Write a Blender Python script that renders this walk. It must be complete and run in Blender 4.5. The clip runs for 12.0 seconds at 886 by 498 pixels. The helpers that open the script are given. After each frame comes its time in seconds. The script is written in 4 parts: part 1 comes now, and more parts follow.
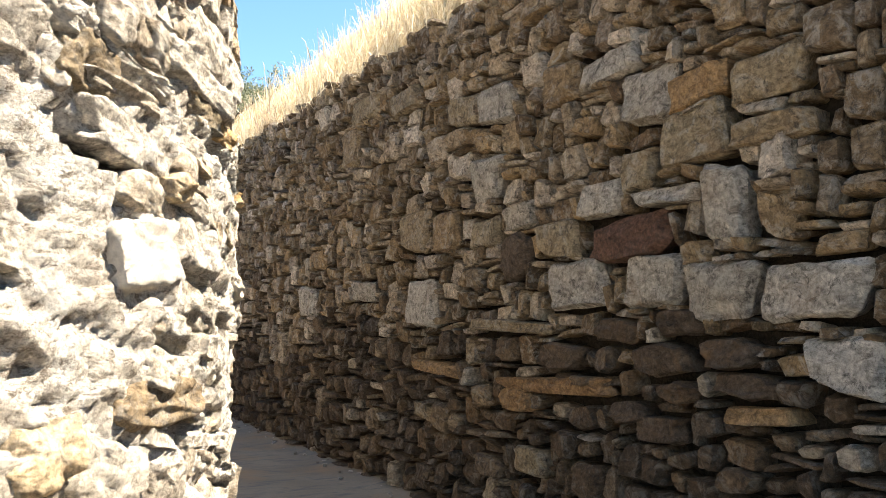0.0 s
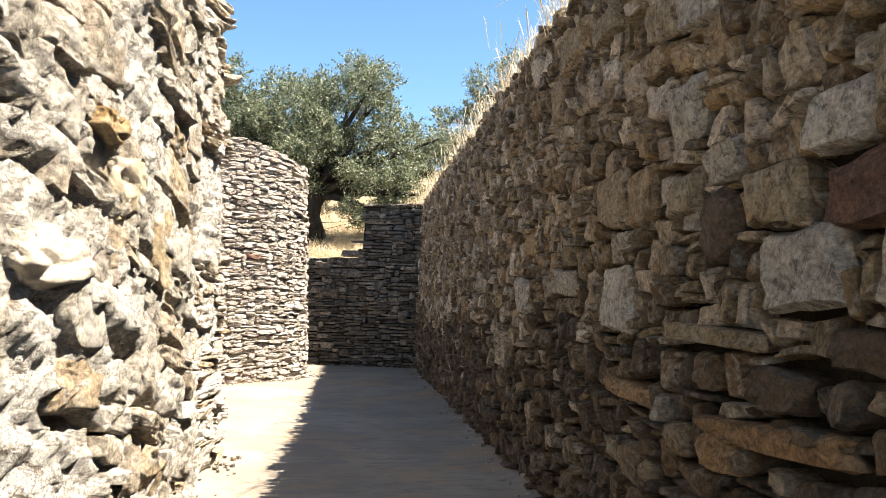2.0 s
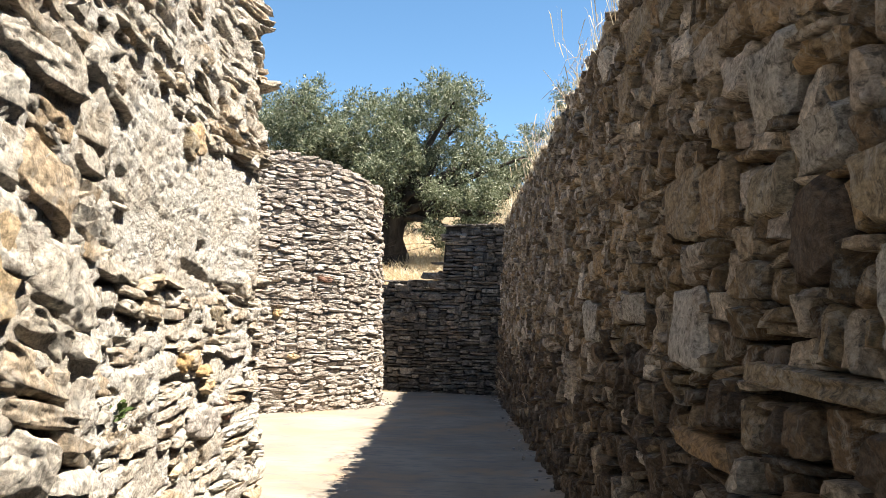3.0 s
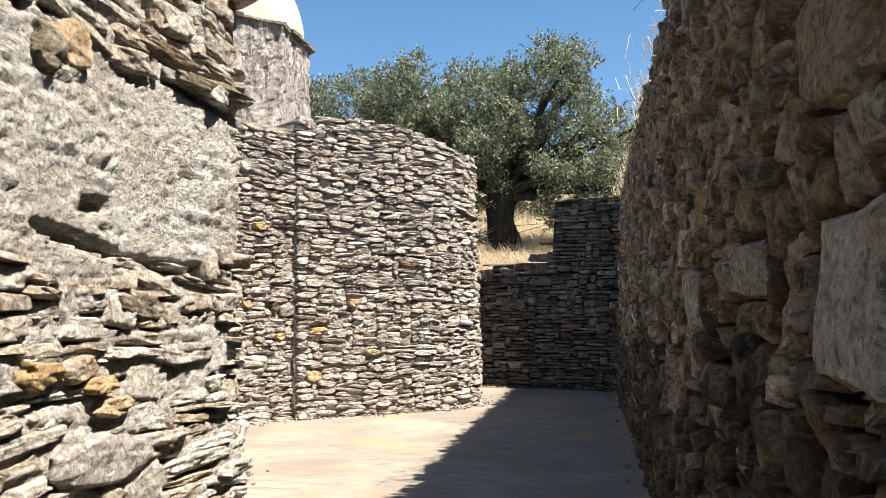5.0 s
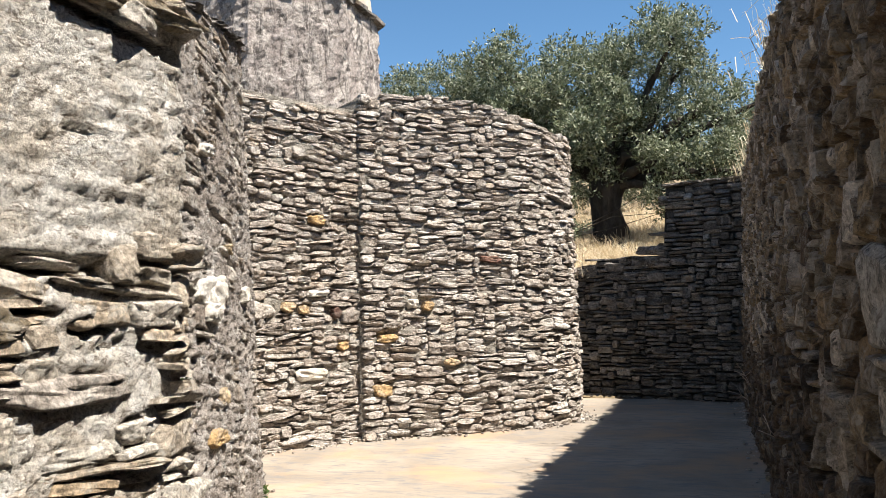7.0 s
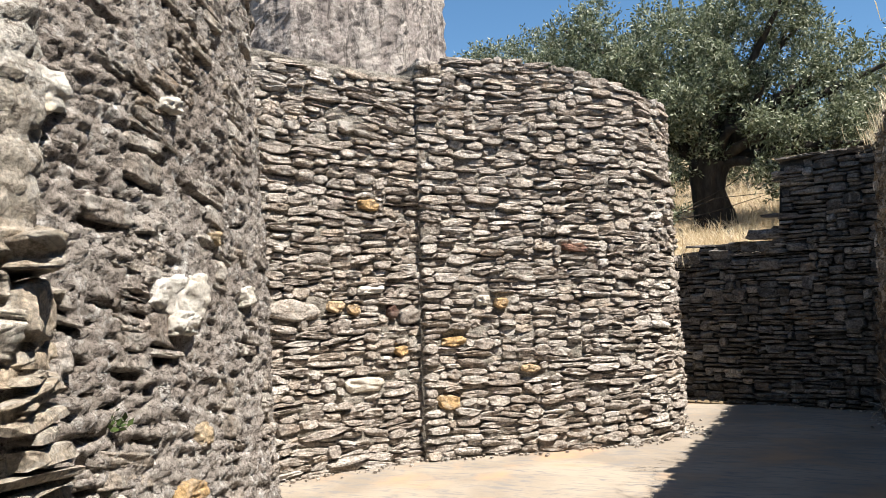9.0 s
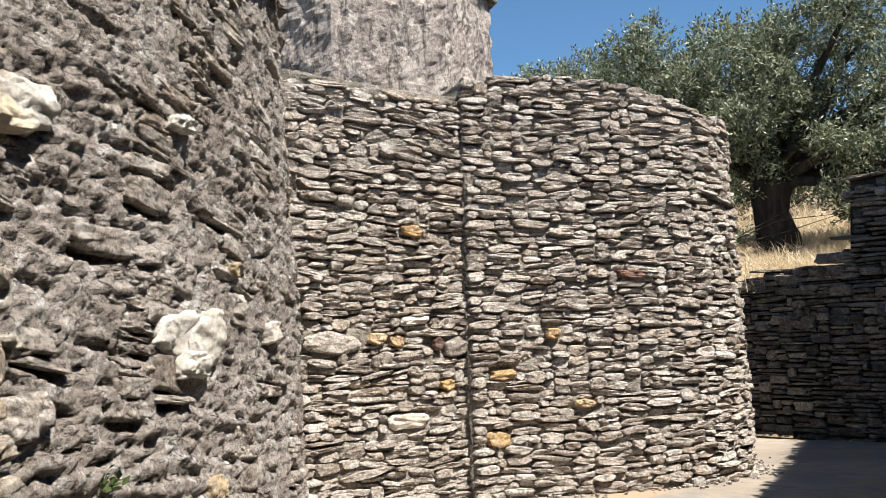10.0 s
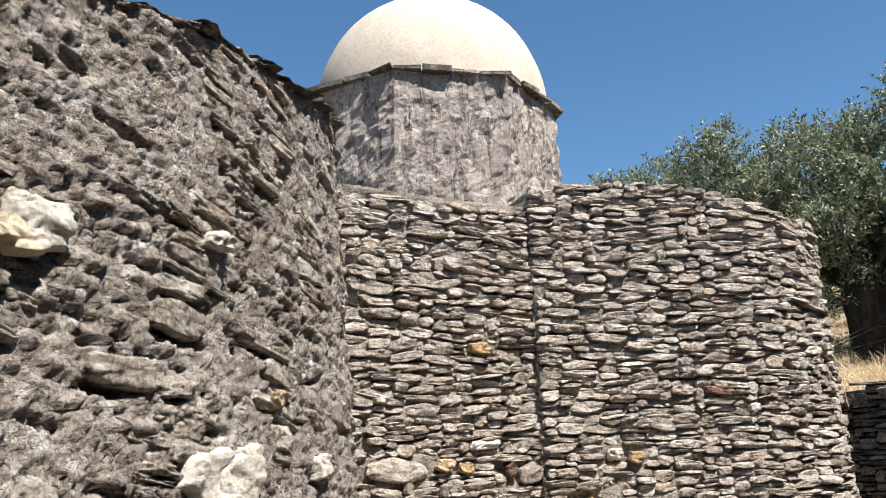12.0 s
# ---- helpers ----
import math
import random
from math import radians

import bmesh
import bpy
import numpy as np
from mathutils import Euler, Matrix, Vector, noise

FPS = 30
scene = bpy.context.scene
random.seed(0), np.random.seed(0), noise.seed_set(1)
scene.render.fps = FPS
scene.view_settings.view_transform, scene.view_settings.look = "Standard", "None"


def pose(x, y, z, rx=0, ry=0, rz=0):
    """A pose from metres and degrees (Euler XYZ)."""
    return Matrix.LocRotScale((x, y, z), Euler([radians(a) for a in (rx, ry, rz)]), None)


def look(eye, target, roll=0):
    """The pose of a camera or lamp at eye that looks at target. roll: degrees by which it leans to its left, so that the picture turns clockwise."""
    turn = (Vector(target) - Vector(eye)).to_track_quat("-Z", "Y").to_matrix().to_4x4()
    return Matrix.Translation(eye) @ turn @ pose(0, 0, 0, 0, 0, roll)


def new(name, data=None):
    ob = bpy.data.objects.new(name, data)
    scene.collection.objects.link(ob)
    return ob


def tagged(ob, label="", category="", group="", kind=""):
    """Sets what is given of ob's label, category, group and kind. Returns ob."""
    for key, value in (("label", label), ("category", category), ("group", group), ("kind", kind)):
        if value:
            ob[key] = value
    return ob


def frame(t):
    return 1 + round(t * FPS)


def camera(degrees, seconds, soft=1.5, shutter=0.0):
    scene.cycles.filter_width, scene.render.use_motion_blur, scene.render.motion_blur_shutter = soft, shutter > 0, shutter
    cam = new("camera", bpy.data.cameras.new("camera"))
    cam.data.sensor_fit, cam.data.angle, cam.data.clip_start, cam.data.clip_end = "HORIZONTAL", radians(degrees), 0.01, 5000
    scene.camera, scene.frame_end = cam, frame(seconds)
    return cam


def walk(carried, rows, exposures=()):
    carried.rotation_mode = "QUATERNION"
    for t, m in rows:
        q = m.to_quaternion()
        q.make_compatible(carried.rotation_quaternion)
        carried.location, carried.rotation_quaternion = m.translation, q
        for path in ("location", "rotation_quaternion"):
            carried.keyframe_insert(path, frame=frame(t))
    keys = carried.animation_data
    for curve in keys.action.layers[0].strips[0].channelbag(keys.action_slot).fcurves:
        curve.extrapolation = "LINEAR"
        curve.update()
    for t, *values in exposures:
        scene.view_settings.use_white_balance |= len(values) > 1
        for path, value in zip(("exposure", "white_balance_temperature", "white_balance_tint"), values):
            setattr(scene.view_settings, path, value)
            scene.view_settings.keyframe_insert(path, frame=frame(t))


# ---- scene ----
cam = camera(54.0, 12.0, 0.8)
PATH = [
    (0, (1.091, -0.158, 1.248), (2.002, 1.616, 1.408), 0.3),
    (0.5, (1.504, 0.108, 1.27), (2.215, 1.971, 1.425), 0.7),
    (1, (1.894, 0.411, 1.256), (2.405, 2.338, 1.41), 0.9),
    (1.5, (2.204, 0.706, 1.267), (2.549, 2.671, 1.405), 1.3),
    (2, (2.451, 1.071, 1.282), (2.648, 3.057, 1.42), 1.4),
    (2.5, (2.618, 1.416, 1.297), (2.706, 3.408, 1.452), 1.4),
    (3, (2.825, 1.848, 1.326), (2.797, 3.839, 1.51), 1.5),
    (3.2, (2.891, 1.992, 1.342), (2.822, 3.981, 1.536), 1.2),
    (4.8, (3.327, 3.575, 1.325), (3.012, 5.543, 1.483), 0.4),
    (5, (3.323, 3.788, 1.322), (2.984, 5.753, 1.479), 0.2),
    (5.5, (3.341, 4.245, 1.344), (2.938, 6.198, 1.497), -0.0),
    (6, (3.395, 4.707, 1.347), (2.91, 6.641, 1.507), -0.4),
    (6.5, (3.382, 5.093, 1.354), (2.844, 7.012, 1.517), -0.6),
    (7, (3.37, 5.452, 1.37), (2.775, 7.355, 1.528), -0.7),
    (7.2, (3.366, 5.584, 1.375), (2.747, 7.479, 1.533), -0.6),
    (8.8, (3.119, 6.824, 1.442), (2.345, 8.663, 1.579), -1.3),
    (9, (3.119, 6.903, 1.453), (2.322, 8.732, 1.593), -1.2),
    (9.5, (3.048, 7.147, 1.479), (2.195, 8.948, 1.64), -1.3),
    (10, (2.998, 7.327, 1.503), (2.093, 9.099, 1.705), -1.4),
    (10.5, (2.955, 7.464, 1.516), (2.01, 9.208, 1.775), -1.6),
    (11, (2.93, 7.562, 1.536), (1.951, 9.275, 1.861), -1.7),
    (11.5, (2.903, 7.622, 1.557), (1.9, 9.308, 1.946), -1.8),
    (12, (2.875, 7.682, 1.578), (1.849, 9.335, 2.041), -1.9),
]
walk(cam, [(t, look(eye, target, roll)) for t, eye, target, roll in PATH],
     [(0, 2.5, 7300, 12), (1.5, 2.3, 7200, 12), (3, 1.95, 6900, 12), (5, 1.6, 6650, 12), (7, 1.5, 6600, 12), (9, 1.4, 6550, 12), (12, 1.36, 6500, 12)])

# ---------------------------------------------------------------- light
SUN_DIR = Vector((1.0, -0.26, 1.74)).normalized()
world = bpy.data.worlds.new("sky")
scene.world = world
world.use_nodes = True
wn = world.node_tree.nodes
sky = wn.new("ShaderNodeTexSky")
sky.sky_type = "NISHITA"
sky.sun_disc = False
sky.sun_elevation = math.asin(SUN_DIR.z)
sky.sun_rotation = math.atan2(SUN_DIR.x, SUN_DIR.y)
sky.altitude = 300
sky.air_density, sky.dust_density, sky.ozone_density = 0.85, 0.0, 2.2
wn["Background"].inputs["Strength"].default_value = 0.063
deep = wn.new("ShaderNodeHueSaturation")
deep.inputs["Saturation"].default_value = 1.15
deep.inputs["Hue"].default_value = 0.492
world.node_tree.links.new(sky.outputs[0], deep.inputs["Color"])
world.node_tree.links.new(deep.outputs[0], wn["Background"].inputs["Color"])
sun = new("sun", bpy.data.lights.new("sun", "SUN"))
sun.data.energy, sun.data.angle, sun.data.color = 5.0, radians(0.53), (1.0, 0.95, 0.86)
sun.matrix_world = look(SUN_DIR * 60, (0, 0, 0))


# ---------------------------------------------------------------- materials
def material(name):
    m = bpy.data.materials.new(name)
    m.use_nodes = True
    return m, m.node_tree.nodes, m.node_tree.links, m.node_tree.nodes["Principled BSDF"]


def ramp(n, stops):
    r = n.new("ShaderNodeValToRGB")
    e = r.color_ramp.elements
    while len(e) < len(stops):
        e.new(0.5)
    for k, (p, c) in enumerate(stops):
        e[k].position, e[k].color = p, (*c, 1)
    return r


def mix(n, l, a, b, fac, mode="MIX"):
    x = n.new("ShaderNodeMix")
    x.data_type, x.blend_type = "RGBA", mode
    for sock, v in ((x.inputs[0], fac), (x.inputs[6], a), (x.inputs[7], b)):
        if hasattr(v, "is_linked"):
            l.new(v, sock)
        elif isinstance(v, tuple):
            sock.default_value = (*v, 1)
        else:
            sock.default_value = v
    return x.outputs[2]


def noise_tex(n, l, vec, scale, detail=6.0, rough=0.6, distort=0.0):
    t = n.new("ShaderNodeTexNoise")
    t.inputs["Scale"].default_value, t.inputs["Detail"].default_value = scale, detail
    t.inputs["Roughness"].default_value, t.inputs["Distortion"].default_value = rough, distort
    l.new(vec, t.inputs["Vector"])
    return t.outputs[0]


def curve(n, l, value, lo, hi):
    r = n.new("ShaderNodeMapRange")
    r.inputs[1].default_value, r.inputs[2].default_value = lo, hi
    l.new(value, r.inputs[0])
    return r.outputs[0]


def world_vec(n, l, squash=(1, 1, 1)):
    g = n.new("ShaderNodeNewGeometry")
    v = n.new("ShaderNodeMapping")
    v.inputs["Scale"].default_value = squash
    l.new(g.outputs["Position"], v.inputs["Vector"])
    return v.outputs[0], g


def bump(n, l, b, height, strength, distance, chain=None):
    k = n.new("ShaderNodeBump")
    k.inputs["Strength"].default_value, k.inputs["Distance"].default_value = strength, distance
    l.new(height, k.inputs["Height"])
    if chain:
        l.new(chain, k.inputs["Normal"])
    l.new(k.outputs[0], b.inputs["Normal"])
    return k.outputs[0]


def scaled(n, l, value, by):
    k = n.new("ShaderNodeMath")
    k.operation = "MULTIPLY"
    k.inputs[1].default_value = by
    l.new(value, k.inputs[0])
    return k.outputs[0]


def stone_material(name, palette, single, lichen=0.35, lichen_col=(0.62, 0.6, 0.55), dark=(0.055, 0.05, 0.045), dark_amt=0.5, relief=0.02, streaky=1.0, grainy=0.85, blotch=5.5):
    """Schist stones: a tone per stone, bedding streaks, pale lichen and dark crust."""
    m, n, l, b = material(name)
    v, g = world_vec(n, l)
    flat, _ = world_vec(n, l, (1, 1, 2.0))
    if single:
        o = n.new("ShaderNodeObjectInfo")
        rnd = o.outputs["Random"]
    else:
        rnd = g.outputs["Random Per Island"]
    tone = ramp(n, palette)
    l.new(rnd, tone.inputs[0])
    streak = noise_tex(n, l, flat, 8 if streaky > 0.96 else 11, 10, 0.76, 1.4)
    grain = noise_tex(n, l, v, 48, 6, 0.75)
    patch = noise_tex(n, l, v, blotch, 8, 0.75, 0.8)
    crust = noise_tex(n, l, v, 19, 9, 0.78, 0.6)
    st = ramp(n, [(0.36, (0.40, 0.37, 0.34)), (0.47, (0.84, 0.82, 0.79)), (0.56, (1.12, 1.11, 1.09)), (0.66, (1.45, 1.43, 1.39))])
    l.new(streak, st.inputs[0])
    c = mix(n, l, tone.outputs[0], st.outputs[0], streaky, "MULTIPLY")
    gr = ramp(n, [(0.38, (0.38, 0.38, 0.38)), (0.6, (1.28, 1.28, 1.28))])
    l.new(grain, gr.inputs[0])
    c = mix(n, l, c, gr.outputs[0], grainy, "MULTIPLY")
    c = mix(n, l, c, (0.30, 0.17, 0.07), scaled(n, l, curve(n, l, noise_tex(n, l, v, 2.3, 6, 0.7, 0.8), 0.56, 0.72), 0.4))
    c = mix(n, l, c, lichen_col, scaled(n, l, curve(n, l, patch, 0.5, 0.62), lichen))
    c = mix(n, l, c, dark, scaled(n, l, curve(n, l, crust, 0.53, 0.62), dark_amt))
    l.new(c, b.inputs["Base Color"])
    b.inputs["Roughness"].default_value = 0.88
    b.inputs["Specular IOR Level"].default_value = 0.25
    ch = bump(n, l, b, streak, 1.0, relief * 2.2)
    bump(n, l, b, crust, 0.8, relief, ch)
    return m


P_RIGHT = [(0.0, (0.104, 0.069, 0.043)), (0.16, (0.243, 0.178, 0.106)), (0.3, (0.486, 0.414, 0.331)), (0.4, (0.158, 0.113, 0.069)), (0.54, (0.413, 0.299, 0.176)),
           (0.66, (0.243, 0.190, 0.128)), (0.76, (0.182, 0.121, 0.073)), (0.88, (0.668, 0.598, 0.517)), (1.0, (0.364, 0.270, 0.165))]
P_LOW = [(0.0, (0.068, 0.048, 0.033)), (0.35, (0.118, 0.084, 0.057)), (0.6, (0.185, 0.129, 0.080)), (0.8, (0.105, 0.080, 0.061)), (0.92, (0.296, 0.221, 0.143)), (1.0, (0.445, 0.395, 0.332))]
P_GREY = [(0.0, (0.297, 0.252, 0.217)), (0.2, (0.459, 0.412, 0.370)), (0.4, (0.378, 0.329, 0.287)), (0.6, (0.540, 0.496, 0.457)), (0.75, (0.414, 0.350, 0.291)), (0.88, (0.612, 0.575, 0.535)), (1.0, (0.477, 0.403, 0.331))]
# P_DARK puts the end wall's shade into its colour; the eave slabs share it
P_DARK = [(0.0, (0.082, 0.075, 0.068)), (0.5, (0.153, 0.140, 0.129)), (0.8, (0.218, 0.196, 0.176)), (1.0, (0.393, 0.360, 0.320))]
P_WARM = [(0.0, (0.454, 0.378, 0.292)), (0.3, (0.594, 0.540, 0.464)), (0.6, (0.691, 0.648, 0.583)), (0.85, (0.540, 0.410, 0.270)), (1.0, (0.691, 0.648, 0.583))]
MATS = {}
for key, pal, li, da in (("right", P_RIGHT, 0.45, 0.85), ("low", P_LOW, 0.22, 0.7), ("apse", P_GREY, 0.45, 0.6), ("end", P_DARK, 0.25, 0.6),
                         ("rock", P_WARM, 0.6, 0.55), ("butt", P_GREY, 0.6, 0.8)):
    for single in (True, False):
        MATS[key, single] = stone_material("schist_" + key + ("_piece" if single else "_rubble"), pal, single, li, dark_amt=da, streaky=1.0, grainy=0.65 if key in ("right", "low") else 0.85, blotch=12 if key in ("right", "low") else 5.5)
QUARTZ = stone_material("quartz", [(0.0, (0.78, 0.72, 0.62)), (0.6, (0.82, 0.79, 0.73)), (1.0, (0.76, 0.60, 0.38))], True, 0.4, (0.84, 0.82, 0.79), (0.36, 0.27, 0.17), 0.25, streaky=0.3, grainy=0.3)
OCHRE = stone_material("ochre_stone", [(0.0, (0.55, 0.36, 0.16)), (0.5, (0.60, 0.42, 0.24)), (1.0, (0.68, 0.54, 0.36))], True, 0.35, dark_amt=0.4, streaky=0.4)
REDSTONE = stone_material("red_stone", [(0.0, (0.17, 0.095, 0.072)), (1.0, (0.25, 0.13, 0.095))], True, 0.2, dark_amt=0.55, streaky=0.8)


def mortar_material(name, a, b_col, spot, relief=0.03, pale=(0.6, 0.58, 0.54), pale_amt=0.0):
    m, n, l, b = material(name)
    v, _ = world_vec(n, l)
    lay, _ = world_vec(n, l, (1, 1, 2.4))
    big = noise_tex(n, l, v, 2.2, 7, 0.65, 0.5)
    mid = noise_tex(n, l, lay, 17, 9, 0.78, 0.7)
    fine = noise_tex(n, l, v, 70, 5, 0.75)
    c = mix(n, l, a, b_col, curve(n, l, big, 0.42, 0.58))
    c = mix(n, l, c, pale, scaled(n, l, curve(n, l, noise_tex(n, l, v, 9, 9, 0.75, 0.9), 0.52, 0.62), pale_amt))
    c = mix(n, l, c, spot, curve(n, l, mid, 0.515, 0.6))
    gr = ramp(n, [(0.36, (0.42, 0.42, 0.42)), (0.6, (1.2, 1.2, 1.2))])
    l.new(fine, gr.inputs[0])
    c = mix(n, l, c, gr.outputs[0], 0.85, "MULTIPLY")
    l.new(c, b.inputs["Base Color"])
    b.inputs["Roughness"].default_value = 0.95
    b.inputs["Specular IOR Level"].default_value = 0.15
    flip = n.new("ShaderNodeMath")
    flip.operation = "SUBTRACT"
    flip.inputs[0].default_value = 1.0
    l.new(mid, flip.inputs[1])
    ch = bump(n, l, b, flip.outputs[0], 1.0, relief)
    bump(n, l, b, fine, 0.7, relief * 0.3, ch)
    return m


MORTAR = {
    "right": mortar_material("earth_joint", (0.035, 0.027, 0.02), (0.05, 0.04, 0.03), (0.02, 0.016, 0.012)),
    "apse": mortar_material("lime_joint", (0.31, 0.28, 0.235), (0.41, 0.38, 0.33), (0.10, 0.088, 0.072), 0.05),
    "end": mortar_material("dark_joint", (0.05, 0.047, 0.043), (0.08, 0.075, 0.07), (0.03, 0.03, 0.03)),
    "rock": mortar_material("weathered_lime", (0.69, 0.655, 0.60), (0.57, 0.51, 0.43), (0.25, 0.21, 0.17), 0.06, (0.78, 0.76, 0.72), 0.7),
    "butt": mortar_material("crusted_lime", (0.50, 0.45, 0.405), (0.38, 0.33, 0.29), (0.105, 0.088, 0.077), 0.08, (0.74, 0.72, 0.69), 0.85),
}


def concrete():
    m, n, l, b = material("trowelled_concrete")
    v, _ = world_vec(n, l)
    sw, _ = world_vec(n, l, (1.5, 5, 1))
    big = noise_tex(n, l, v, 0.8, 6, 0.6, 0.6)
    swirl = noise_tex(n, l, sw, 2.2, 6, 0.6, 1.2)
    fine = noise_tex(n, l, v, 70, 4, 0.7)
    c = mix(n, l, (0.215, 0.18, 0.14), (0.30, 0.255, 0.20), curve(n, l, big, 0.4, 0.6))
    c = mix(n, l, c, (0.17, 0.16, 0.15), curve(n, l, swirl, 0.5, 0.64))
    c = mix(n, l, c, (0.36, 0.235, 0.14), curve(n, l, noise_tex(n, l, v, 0.9, 5, 0.6, 0.3), 0.52, 0.68))
    gr = ramp(n, [(0.3, (0.8, 0.8, 0.8)), (0.65, (1.08, 1.08, 1.08))])
    l.new(fine, gr.inputs[0])
    c = mix(n, l, c, gr.outputs[0], 0.7, "MULTIPLY")
    l.new(c, b.inputs["Base Color"])
    b.inputs["Roughness"].default_value = 0.8
    ch = bump(n, l, b, swirl, 0.35, 0.02)
    bump(n, l, b, fine, 0.4, 0.004, ch)
    return m


def plain_noise(name, a, c2, scale, rough=0.9, relief=0.01, stretch=(1, 1, 1), lo=0.4, hi=0.65):
    m, n, l, b = material(name)
    v, _ = world_vec(n, l, stretch)
    t = noise_tex(n, l, v, scale, 7, 0.65, 0.3)
    f = noise_tex(n, l, v, scale * 9, 4, 0.7)
    c = mix(n, l, a, c2, curve(n, l, t, lo, hi))
    gr = ramp(n, [(0.3, (0.75, 0.75, 0.75)), (0.65, (1.1, 1.1, 1.1))])
    l.new(f, gr.inputs[0])
    c = mix(n, l, c, gr.outputs[0], 0.8, "MULTIPLY")
    l.new(c, b.inputs["Base Color"])
    b.inputs["Roughness"].default_value = rough
    b.inputs["Specular IOR Level"].default_value = 0.2
    ch = bump(n, l, b, t, 0.6, relief)
    bump(n, l, b, f, 0.4, relief * 0.2, ch)
    return m


def island_material(name, stops, rough=0.7, through_light=0.0):
    m, n, l, b = material(name)
    g = n.new("ShaderNodeNewGeometry")
    r = ramp(n, stops)
    l.new(g.outputs["Random Per Island"], r.inputs[0])
    l.new(r.outputs[0], b.inputs["Base Color"])
    b.inputs["Roughness"].default_value = rough
    b.inputs["Specular IOR Level"].default_value = 0.3
    if through_light:
        t = n.new("ShaderNodeBsdfTranslucent")
        l.new(r.outputs[0], t.inputs["Color"])
        x = n.new("ShaderNodeMixShader")
        x.inputs[0].default_value = through_light
        l.new(b.outputs[0], x.inputs[1])
        l.new(t.outputs[0], x.inputs[2])
        l.new(x.outputs[0], n["Material Output"].inputs[0])
    return m


CONCRETE = concrete()
SOIL = plain_noise("dry_soil", (0.19, 0.145, 0.09), (0.29, 0.225, 0.14), 3.0, relief=0.03)
DOME_WHITE = plain_noise("cream_limewash", (0.41, 0.355, 0.29), (0.47, 0.42, 0.355), 3.5, relief=0.006)
BARK = plain_noise("olive_bark", (0.026, 0.022, 0.018), (0.062, 0.053, 0.044), 7, relief=0.04, stretch=(1, 1, 0.3))
LEAF = island_material("olive_leaf", [(0.0, (0.05, 0.066, 0.033)), (0.5, (0.135, 0.16, 0.092)), (0.8, (0.24, 0.265, 0.175)), (1.0, (0.42, 0.44, 0.335))], 0.5, 0.28)
STRAW = island_material("dry_grass", [(0.0, (0.46, 0.35, 0.21)), (0.5, (0.62, 0.52, 0.36)), (1.0, (0.76, 0.69, 0.54))], 0.8, 0.3)
GREEN = island_material("weed_green", [(0.0, (0.04, 0.07, 0.02)), (1.0, (0.09, 0.13, 0.04))], 0.6, 0.2)


# ---------------------------------------------------------------- geometry helpers
def mesh_object(name, verts, faces, mat, parent=None, smooth=False):
    me = bpy.data.meshes.new(name)
    me.from_pydata([tuple(p) for p in verts], [], [tuple(f) for f in faces])
    me.update()
    if mat:
        me.materials.append(mat)
    if smooth:
        me.polygons.foreach_set("use_smooth", [True] * len(me.polygons))
    ob = new(name, me)
    if parent:
        ob.parent = parent
    return ob


def part(name, bm, mat, parent, label=""):
    me = bpy.data.meshes.new(name)
    bm.to_mesh(me)
    bm.free()
    me.materials.append(mat)
    ob = new(name, me)
    ob.parent = parent
    if label:
        tagged(ob, label)
    return ob


def smooth_line(points, step=0.05):
    """A Catmull-Rom line through plan points, evenly resampled; with arc length."""
    p = np.array(points, float)
    q = np.vstack([2 * p[0] - p[1], p, 2 * p[-1] - p[-2]])
    out = []
    for k in range(1, len(q) - 2):
        a, b, c, d = q[k - 1 : k + 3]
        for t in np.linspace(0, 1, 24, endpoint=False):
            out.append(0.5 * (2 * b + (c - a) * t + (2 * a - 5 * b + 4 * c - d) * t * t + (3 * b - a - 3 * c + d) * t**3))
    out.append(p[-1])
    out = np.array(out)
    s = np.r_[0, np.cumsum(np.linalg.norm(np.diff(out, axis=0), axis=1))]
    m = max(2, int(s[-1] / step))
    u = np.linspace(0, s[-1], m + 1)
    return np.stack([np.interp(u, s, out[:, 0]), np.interp(u, s, out[:, 1])], 1), u


class Face:
    """The face of a wall: a plan line with its outward side, batter and height along the line."""

    def __init__(self, points, side, batter, height, base=0.0, smooth=True):
        if smooth:
            self.xy, self.u = smooth_line(points)
        else:
            p = np.array(points, float)
            s = np.r_[0, np.cumsum(np.linalg.norm(np.diff(p, axis=0), axis=1))]
            self.u = np.linspace(0, s[-1], max(2, int(s[-1] / 0.05)) + 1)
            self.xy = np.stack([np.interp(self.u, s, p[:, 0]), np.interp(self.u, s, p[:, 1])], 1)
        t = np.gradient(self.xy, axis=0)
        t /= np.linalg.norm(t, axis=1)[:, None]
        self.t, self.n = t, side * np.stack([t[:, 1], -t[:, 0]], 1)
        self.side, self.batter, self.base, self.height = side, batter, base, height
        self.length = self.u[-1]

    def top(self, s):
        return self.height(s) if callable(self.height) else self.height

    def at(self, s, z, out=0.0):
        i = np.interp(s, self.u, np.arange(len(self.u)))
        k = int(min(max(round(i), 0), len(self.u) - 1))
        x, y = np.interp(s, self.u, self.xy[:, 0]), np.interp(s, self.u, self.xy[:, 1])
        d = out - self.batter * z
        return Vector((x + self.n[k, 0] * d, y + self.n[k, 1] * d, z)), Vector((*self.t[k], 0)), Vector((*self.n[k], 0))


def chance(a, b, c):
    v = math.sin(a * 127.1 + b * 311.7 + c * 74.7) * 43758.5453
    return v - math.floor(v)


